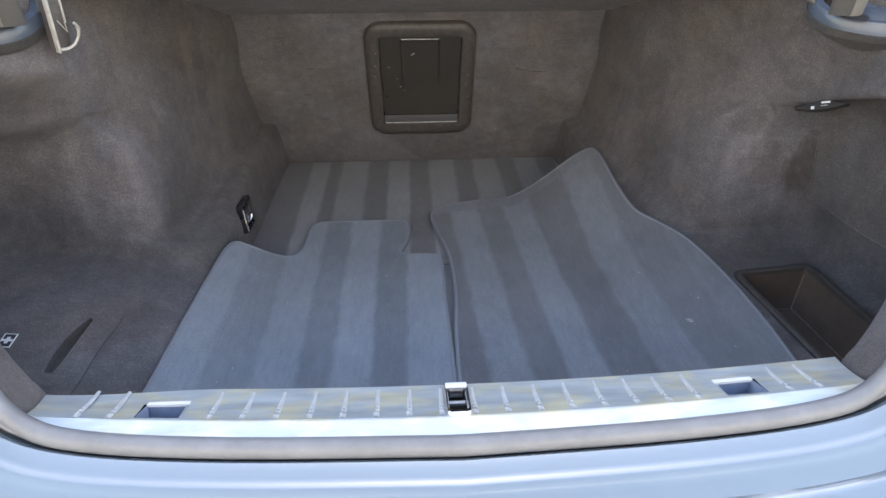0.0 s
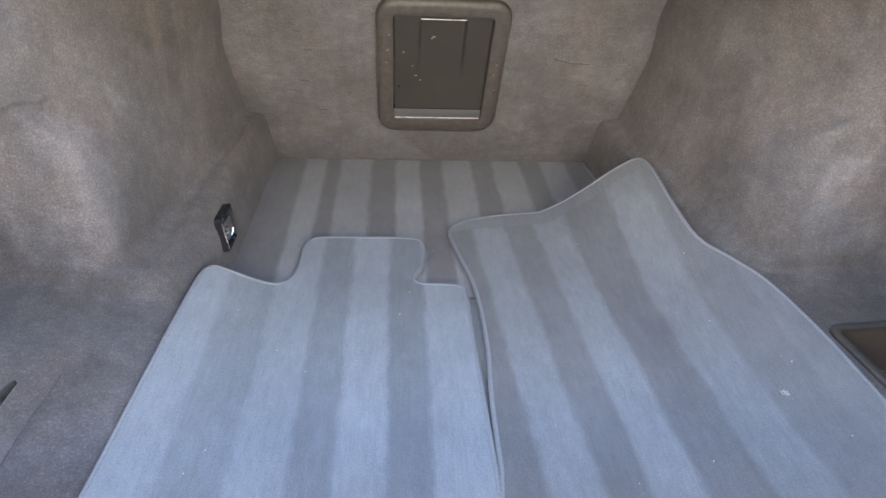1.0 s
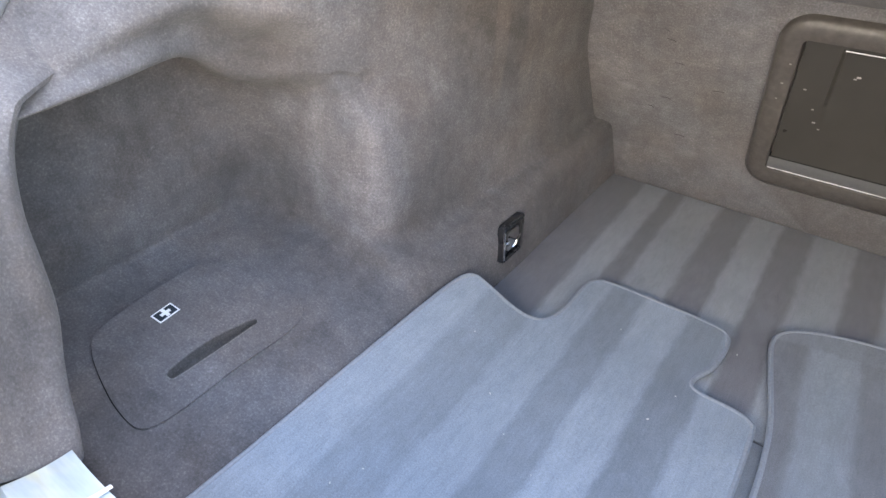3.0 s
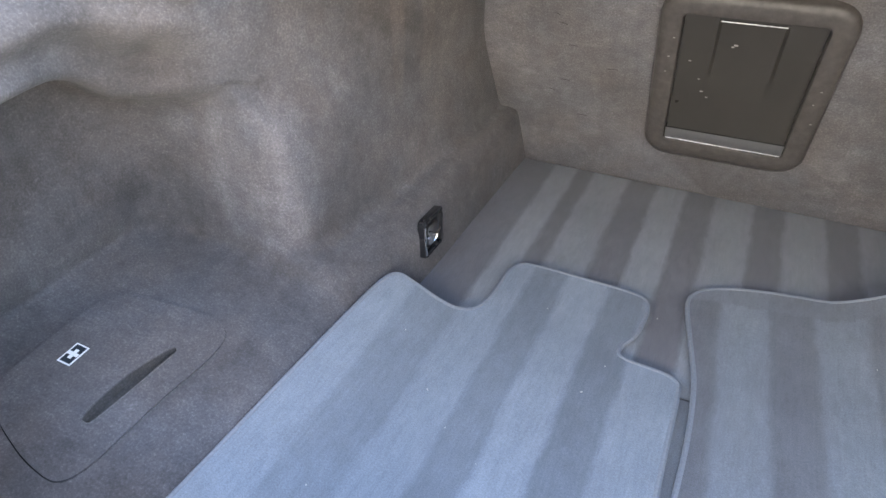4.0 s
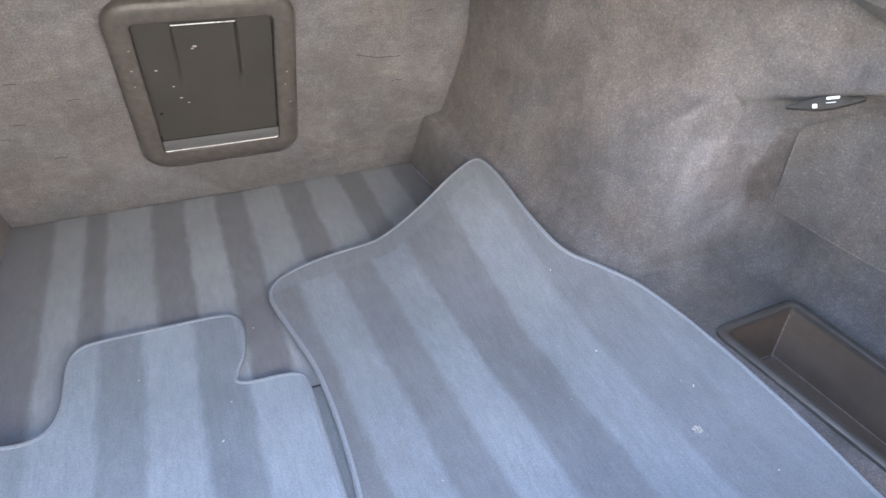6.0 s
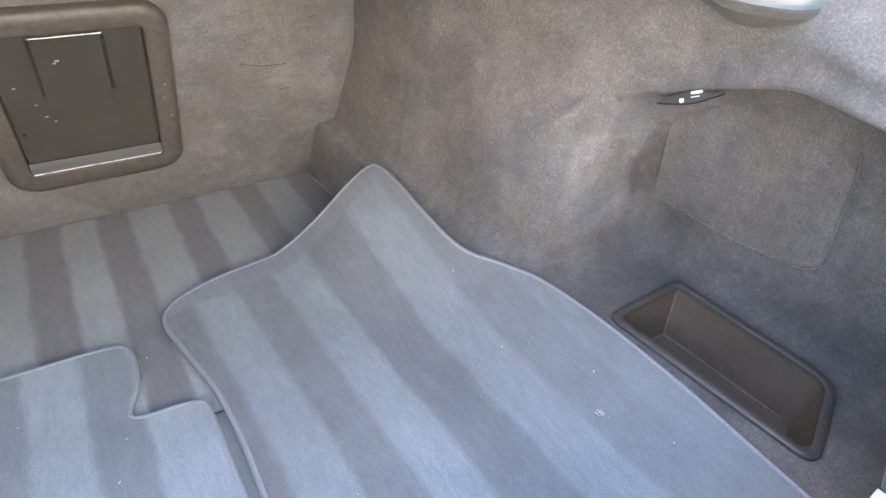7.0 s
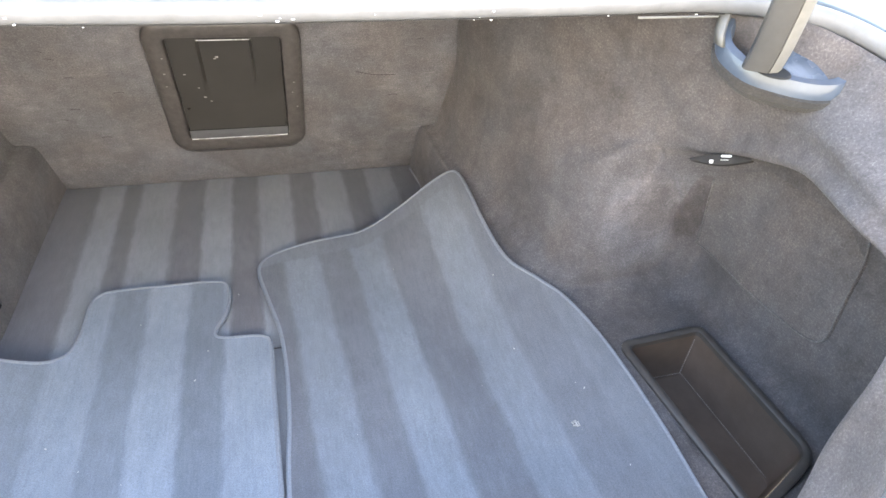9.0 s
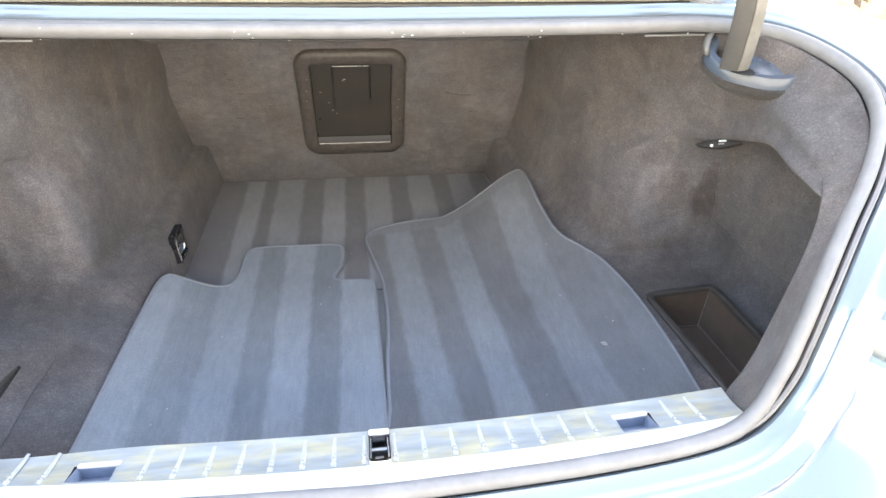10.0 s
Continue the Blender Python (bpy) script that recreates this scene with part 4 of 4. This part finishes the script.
COVER = [(0.574, 0.172, 0), (0.50, 0.173, 0), (0.42, 0.177, 0), (0.345, 0.187, 0), (0.318, 0.194, 0), (0.302, 0.205, 0), (0.297, 0.225, 0), (0.305, 0.29, 0), (0.311, 0.35, 0), (0.320, 0.378, 0), (0.345, 0.394, 0), (0.42, 0.400, 0), (0.50, 0.372, 0), (0.555, 0.335, 0), (0.568, 0.318, 0), (0.576, 0.25, 0), (0.580, 0.185, 0)]
bm = sheet(smooth_curve(COVER, 5, True), lambda y, z: 0.0, 0.012, 0.005)
for v in bm.verts:
    y, z, d = v.co
    v.co = (middle(y) + trim_x(y, z, 1) - 0.004 + 0.005 * step01((z - 0.33) / 0.06) + 0.003 * step01((0.36 - y) / 0.05) - d, y, z)
tagged(mesh_object("trim_cover", bm, FELT_COVER), "grey brown felt access cover on the recess wall", "cover", kind="structure")

edge = [Vector((middle(q.x) + trim_x(q.x, q.y, 1) - 0.0062, q.x, q.y)) for q in smooth_curve(COVER[9::-1] + [COVER[-1], COVER[-2], COVER[-3]], 5)]
bm = bmesh.new()
add_tube(bm, edge, 0.0013, False, 6, (1, 0, 0))
tagged(mesh_object("trim_edge", bm, WORN_LIT_EDGE), "pale edge painting the highlight along the slot of the felt access cover", "trim", kind="structure")

# ---- tie-down eye on the left ramp ----
def diamond(a, b, z, r=0.2):
    pts = []
    for k in range(4):
        p = [Vector((a, 0, z)), Vector((0, b, z)), Vector((-a, 0, z)), Vector((0, -b, z))]
        q, w, v = p[k], p[k - 1], p[(k + 1) % 4]
        for i in range(5):
            t = i / 4
            pts.append(((1 - t)**2) * q.lerp(w, r) + 2 * t * (1 - t) * q + t * t * q.lerp(v, r))
    return pts


def frame_matrix(at, long, normal):
    z = Vector(normal).normalized()
    x = (Vector(long) - z * Vector(long).dot(z)).normalized()
    y = z.cross(x)
    return Matrix.Translation(at) @ Matrix((x, y, z)).transposed().to_4x4()


eye = thing("tie_down_eye", frame_matrix((-0.4343, 0.7525, 0.0722), (0.03, 0.80, 0.60), (0.95, -0.03, 0.17)), "black diamond tie-down eye with chrome loop in the side lining", "tie-down")
local("bezel", [diamond(0.053, 0.039, -0.012, 0.12), diamond(0.053, 0.039, 0.001, 0.12), diamond(0.051, 0.037, 0.0024, 0.12), diamond(0.040, 0.030, 0.002, 0.1), diamond(0.038, 0.028, -0.004, 0.1)], EYE_BLACK, eye, "", False)
local("recess", [diamond(0.041, 0.031, -0.001, 0.1), diamond(0.036, 0.027, -0.005, 0.1)], BLACK, eye)
bm = bmesh.new()
add_tube(bm, [(-0.045, 0.002, 0.0026), (-0.006, 0.0335, 0.0026)], 0.0022)
part("edge_strip", bm, CHROME, eye, "bright chrome edge")
local("flap", [diamond(0.027, 0.021, -0.004, 0.15), diamond(0.027, 0.021, 0.001, 0.15), diamond(0.024, 0.018, 0.0028, 0.15)], SATIN, eye, "grey metal flap")
bm = bmesh.new()
add_tube(bm, smooth_curve([(-0.006, 0.017, 0.003), (-0.003, 0.006, 0.0065), (0.002, -0.002, 0.0075), (0.014, -0.010, 0.005)], 5), 0.0021)
add_tube(bm, smooth_curve([(0.002, -0.002, 0.007), (-0.006, -0.006, 0.006), (-0.013, -0.007, 0.003)], 4), 0.0019)
add_box(bm, (-0.020, 0.008, 0.0), (-0.013, 0.018, 0.0055), None, 0.0012)
part("loop", bm, CHROME, eye, "bright folding metal loop")

# ---- bag hooks ----
hook = thing("bag_hook", frame_matrix((0.689, 0.514, 0.3926), (0.046, -0.0784, 0.044), (-0.70, -0.35, 0.50)), "dark lens shaped bag hook plate with a white peg", "hook", "bag hooks")
local("backplate", [diamond(0.052, 0.0098, -0.010, 0.3), diamond(0.052, 0.0098, 0.0, 0.3), diamond(0.049, 0.0080, 0.0008, 0.3)], HOOK_PLATE, hook)
bm = bmesh.new()
add_box(bm, (-0.0140, -0.0065, 0.0), (-0.0085, -0.0012, 0.0035), None, 0.001)
part("peg", bm, WHITE, hook, "square white plastic peg")
bm = bmesh.new()
add_box(bm, (0.001, 0.0030, 0.0), (0.016, 0.0068, 0.003), None, 0.0015)
part("peg", bm, WHITE, hook, "long white plastic peg")
bm = bmesh.new()
add_box(bm, (0.001, -0.0014, 0.0), (0.012, -0.0004, 0.0016))
part("slit", bm, HOOK, hook, "thin bright edge")
hook2 = thing("bag_hook", frame_matrix((-0.579, 0.483, 0.554), (0.0, -0.02, 1.0), (0.85, -0.45, -0.1)) @ Matrix.Scale(0.94, 4), "dark bag hook plate with a folded down chrome hook", "hook", "bag hooks")
local("backplate", [rounded(0.041, 0.0135, 0.003, -0.014), rounded(0.041, 0.0135, 0.003, 0.0), rounded(0.039, 0.0115, 0.002, 0.001)], PLASTIC, hook2)
bm = bmesh.new()
add_box(bm, (-0.042, 0.0098, -0.004), (0.042, 0.0136, 0.0055), None, 0.0012)
part("rail", bm, HOOK, hook2, "long pale rail")
bm = bmesh.new()
add_box(bm, (0.002, -0.0130, -0.004), (0.041, -0.0104, 0.004), None, 0.0010)
part("rail", bm, HOOK, hook2, "short pale rail")
bm = bmesh.new()
add_tube(bm, smooth_curve([(-0.037, 0.008, 0.003), (-0.036, -0.002, 0.008), (-0.029, -0.011, 0.014), (-0.016, -0.018, 0.018), (-0.003, -0.019, 0.019), (0.004, -0.015, 0.018)], 5), 0.0042, False, 8, (1, 0, 0), 0.55)
part("hook_bar", bm, HOOK, hook2, "pale metal hook")
bm = bmesh.new()
add_tube(bm, [(0.008, 0.002, 0.003), (-0.012, -0.010, 0.004), (0.004, -0.009, 0.004)], 0.0010)
part("spring", bm, HOOK, hook2)


# ---- boot lid hinges ----
def hinge(side):
    sx = lambda p: Vector((side * p[0], p[1], p[2]))
    ob = thing("hinge", sx((0.64, 0.43, 0.56)), "grey gooseneck boot hinge rising out of a glossy plastic cup", "hinge", "boot hinges")
    inv = Matrix.Translation(-ob.location)
    # arm, leaning slightly inward
    bm = bmesh.new()
    arm_path = [(0.622, 0.445, 0.563), (0.617, 0.435, 0.60), (0.604, 0.42, 0.68), (0.595, 0.43, 0.74), (0.59, 0.46, 0.80), (0.585, 0.55, 0.86)]
    rows = []
    for k, p in enumerate(smooth_curve(arm_path, 4)):
        rows.append([sx((p.x + dx, p.y + dy, p.z)) for dx, dy in ((-0.020, 0.0), (-0.018, -0.005), (0.003, -0.016), (0.006, -0.015), (0.014, 0.010), (-0.014, 0.010))])
    add_grid(bm, rows, False, True)
    p = part("arm", bm, ARM, ob)
    p.matrix_parent_inverse = inv
    bm = bmesh.new()
    rows = []
    for k, p in enumerate(smooth_curve(arm_path, 4)):
        rows.append([sx((p.x + dx, p.y + dy, p.z)) for dx, dy in ((0.0045, -0.0165), (0.018, -0.0155), (0.030, -0.007), (0.030, 0.012), (0.0145, 0.0105))])
    add_grid(bm, rows, False, True)
    p = part("arm_flange", bm, ARM_EDGE, ob, "pale edge of the hinge arm")
    p.matrix_parent_inverse = inv
    # cup
    rim = smooth_curve([(0.622, 0.532, 0.590), (0.610, 0.515, 0.577), (0.608, 0.492, 0.566), (0.622, 0.455, 0.556), (0.652, 0.424, 0.553), (0.674, 0.410, 0.552), (0.690, 0.402, 0.553), (0.706, 0.398, 0.555), (0.719, 0.400, 0.559), (0.727, 0.409, 0.566), (0.729, 0.422, 0.573), (0.722, 0.437, 0.580)], 6)
    bm = bmesh.new()
    rows = []
    for i, q in enumerate(rim):
        c = Vector((0.72, 0.50, q.z - 0.01))
        n = Vector((c.x - q.x, c.y - q.y, 0)).normalized()
        f = 0.35 + 0.65 * step01((len(rim) - 1 - i) / 18)
        rows.append([sx(v) for v in (q + (n * 0.05 + Vector((0, 0, -0.04))) * f, q + (n * 0.012 + Vector((0, 0, -0.026))) * f, q + (n * 0.003 + Vector((0, 0, -0.022))) * f, q + Vector((0, 0, -0.008)) * f,
                                     q + (n * 0.004 + Vector((0, 0, 0.003))) * f, q + (n * 0.016 + Vector((0, 0, 0.005))) * f, q + n * 0.019 * f, q + n * 0.021 * f + Vector((0, 0, -0.008)), q + n * 0.022 * f + Vector((0, 0, -0.016)))])
    add_grid(bm, rows)
    # dark strip below the rim, painting the shadow of the overhanging cup
    gk = bmesh.new()
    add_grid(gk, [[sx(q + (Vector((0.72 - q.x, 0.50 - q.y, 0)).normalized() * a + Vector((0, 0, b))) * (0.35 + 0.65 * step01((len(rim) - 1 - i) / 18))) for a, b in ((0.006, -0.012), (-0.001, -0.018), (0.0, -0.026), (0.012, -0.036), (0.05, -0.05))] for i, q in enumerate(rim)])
    p = part("cup_shade", gk, FELT_DARK, ob, "dark felt strip painting the shadow under the cup")
    p.matrix_parent_inverse = inv
    p = part("cup", bm, CUP, ob, "glossy bluish grey plastic hinge cup")
    p.matrix_parent_inverse = inv
    # sloping floor of the cup beside the arm
    far = smooth_curve([(0.640, 0.480, 0.560), (0.668, 0.482, 0.570), (0.705, 0.482, 0.582), (0.735, 0.466, 0.590), (0.738, 0.450, 0.590)], 6)
    start = next(i for i, q in enumerate(rim) if q.x > 0.632 and q.y < 0.46)
    bm = bmesh.new()
    rows = []
    for i, q in enumerate(rim[start:]):
        a = i / (len(rim) - start - 1)
        e = far[round(a * (len(far) - 1))]
        n = Vector((0.72 - q.x, 0.50 - q.y, 0)).normalized()
        q = q + n * 0.013
        rows.append([sx(v) for v in (q + Vector((0, 0, -0.003)), q + n * 0.006 + Vector((0, 0, -0.001)), q.lerp(e, 0.5) + Vector((0, 0, -0.001)), e + Vector((0, 0, -0.004)), e + Vector((0.0, 0.006, -0.014)))])
    add_grid(bm, rows)
    p = part("cup_floor", bm, CUP, ob, "glossy sloping floor beside the arm")
    p.matrix_parent_inverse = inv
    bm = bmesh.new()
    rows = [[sx(Vector((0.640 + 0.020 * math.cos(a) * s, 0.437 + 0.022 * math.sin(a) * s, z))) for a in (2 * math.pi * i / 20 for i in range(20))] for s, z in ((1.0, 0.5605), (0.9, 0.563), (0.02, 0.5635))]
    add_grid(bm, rows, False, True)
    p = part("slot", bm, BLACK, ob)
    p.matrix_parent_inverse = inv
    bm = bmesh.new()
    add_grid(bm, [[sx(v) for v in ((0.611, 0.505 + d, 0.569), (0.612, 0.514 + d, 0.582), (0.617, 0.522 + d, 0.594), (0.626, 0.531 + d, 0.604))] for d in (-0.009, 0.0, 0.007)])
    p = part("fin", bm, ARM_EDGE, ob, "pale rib of the hinge cup")
    p.modifiers.new("thickness", "SOLIDIFY").thickness = 0.006
    p.matrix_parent_inverse = inv


hinge(1)
hinge(-1)

# ---- raised boot lid ----
boot = thing("tailgate", (0, 0.6, 0.62), "raised silver blue boot lid on gooseneck hinges", "boot lid")


def lid_y(z, x):
    return 0.018 + 0.16 * z + 0.01 * (x / 0.7)**2


def lid_sheet(name, x1, z0, z1, dy, thick, mat, label="", wing=0.0):
    bm = bmesh.new()
    nz = max(2, int((z1 - z0) / 0.05))
    add_grid(bm, [[Vector((x, lid_y(z, x) + dy, z)) for x in [(x1 + wing * step01(z / 0.3)) * (k / 12 - 1) for k in range(25)]] for z in [z0 + (z1 - z0) * i / nz for i in range(nz + 1)]])
    ob = part(name, bm, mat, boot, label)
    ob.modifiers.new("thickness", "SOLIDIFY").thickness = thick
    return ob


# skin widened higher up, out of view, to keep the sun off the side linings
lid_sheet("outer_skin", 0.72, 0.004, 0.86, 0.03, 0.006, PAINT, "", 0.15)
lid_sheet("inner_flange", 0.70, 0.001, 0.0145, 0.0, 0.004, ARM, "grey folded flange of the boot lid")
lid_sheet("lining", 0.69, 0.0145, 0.82, -0.004, 0.008, LID_FELT, "pale beige felt lid lining")
bm = bmesh.new()
add_tube(bm, [Vector((x, lid_y(0, x) - 0.004, 0.001)) for x in [-0.7 + 1.4 * k / 24 for k in range(25)]], 0.0016, False, 6)
part("edge_bead", bm, CHROME, boot, "thin bright lower edge")

# ---- crumbs ----
rng = random.Random(4)
bm = bmesh.new()
for _ in range(26):
    x, y = rng.uniform(-0.42, 0.5), rng.uniform(0.12, 0.8)
    z = left_height(x, y) if x < 0.01 else right_height(x, y)
    s = rng.uniform(0.0003, 0.0008)
    m = Matrix.Translation((x, y, z + 0.001)) @ Matrix.Rotation(rng.uniform(0, 6), 4, "Z")
    add_box(bm, (-s * rng.uniform(1, 3), -s, -0.0005), (s * rng.uniform(1, 3), s, 0.0007), m)
tagged(mesh_object("lint", bm, CRUMB), "tiny pale specks of lint on the mats", "lint", kind="stuff")
bm = bmesh.new()
z = right_height(0.453, 0.338)
for k in range(14):
    m = Matrix.Translation((0.458 + rng.uniform(-0.006, 0.006), 0.336 + rng.uniform(-0.009, 0.009), z + 0.001)) @ Matrix.Rotation(rng.uniform(0, 6), 4, "Z")
    add_box(bm, (-0.003, -0.0012, 0), (0.003, 0.0012, 0.0012), m)
tagged(mesh_object("dried_leaf", bm, CRUMB), "small pale dried leaf crumb on the mat", "leaf")

# ---- ground ----
CONC = worn("concrete", (0.125, 0.12, 0.115), 0.85, scale=8, depth=0.2, grain=0.3)
bm = bmesh.new()
add_grid(bm, [[Vector((x, y, -0.5)) for x in (-600, -20, 0, 20, 600)] for y in (-600, -20, 0, 20, 600)])
tagged(mesh_object("ground", bm, CONC), "pale concrete driveway", "ground", kind="structure")

# unseen wall added across the drive, behind the viewer, to bounce sunlight into the boot
BOUNCE_WALL = worn("bounce_render", (0.35, 0.365, 0.38), 0.9, scale=5, depth=0.08, grain=0.2)
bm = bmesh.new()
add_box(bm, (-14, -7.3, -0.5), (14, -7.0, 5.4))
tagged(mesh_object("wall_bounce", bm, BOUNCE_WALL), "unseen added wall that bounces sunlight into the boot", "wall", kind="structure")

# planted bed beyond the driveway
SOIL = worn("soil", (0.10, 0.065, 0.04), 0.95, scale=14, depth=0.4, grain=0.6)
LEAF = worn("dry_leaf", (0.11, 0.085, 0.045), 0.7, scale=20, depth=0.3)
bed = thing("flower_bed", (6.2, 6.5, -0.5), "low brown planted bed beside the driveway", "flower bed")
bm = bmesh.new()
add_grid(bm, [[Vector((-0.9 + 0.15 * i, -2.5 + 0.25 * j, (0.14 + 0.08 * noise.noise((i * 0.5, j * 0.5, 2))) * min(1, i, 12 - i, j, 20 - j))) for i in range(13)] for j in range(21)])
part("soil", bm, SOIL, bed)
bm = bmesh.new()
for _ in range(260):
    p = Vector((rng.uniform(-0.8, 0.8), rng.uniform(-2.3, 2.3), rng.uniform(0.12, 0.5)))
    m = Matrix.Translation(p) @ Matrix.Rotation(rng.uniform(0, 6.3), 4, "Z") @ Matrix.Rotation(rng.uniform(-1.2, 1.2), 4, "X")
    w = rng.uniform(0.02, 0.05)
    vs = [bm.verts.new(m @ Vector(q)) for q in ((0, -w * 2, 0), (w, 0, 0.01), (0, w * 2, 0), (-w, 0, 0.01))]
    bm.faces.new(vs)
tagged(part("foliage", bm, LEAF, bed), "dry brown foliage", kind="stuff")

# bound edge of the floor carpet
bm = bmesh.new()
add_tube(bm, [(0.377 + 0.125 * (1.18 - y), y, 0.0015) for y in (1.18, 1.12, 1.06, 1.0, 0.95)], 0.0022, False, 6)
tagged(mesh_object("trim_binding", bm, PIPING), "pale bound edge of the boot carpet", "trim", kind="structure")

# pale strip under the seal, and dust specks on it
for side in (1, -1):
    bm = bmesh.new()
    add_tube(bm, [(side * (0.50 + 0.012 * k), 0.5310 - 0.0008 * k, 0.5955 + 0.0003 * k) for k in range(10)], 0.0016, False, 6)
    tagged(mesh_object("trim_strip", bm, ARM_EDGE), "pale plastic lining edge below the seal", "trim", kind="structure")
bm = bmesh.new()
for _ in range(22):
    x = rng.choice((-1, 1)) * rng.uniform(0.05, 0.58)
    k = min(range(N_HALF), key=lambda i: abs(half[i].x - abs(x)) + (10 if half[i].y < 0.4 else 0))
    a = radians(rng.uniform(150, 260))
    p = Vector((x, half[k].y, half[k].z)) + Vector((0, -0.0165 * abs(math.cos(a)) - 0.001, 0.003 + 0.015 * math.sin(a)))
    r = rng.uniform(0.0006, 0.0015)
    bmesh.ops.create_icosphere(bm, subdivisions=1, radius=r, matrix=Matrix.Translation(p) @ Matrix.Diagonal((rng.uniform(1, 2), 1, 0.7, 1)))
tagged(mesh_object("seal_dust", bm, WHITE), "white dirt specks stuck to the upper seal", "dirt", kind="stuff")
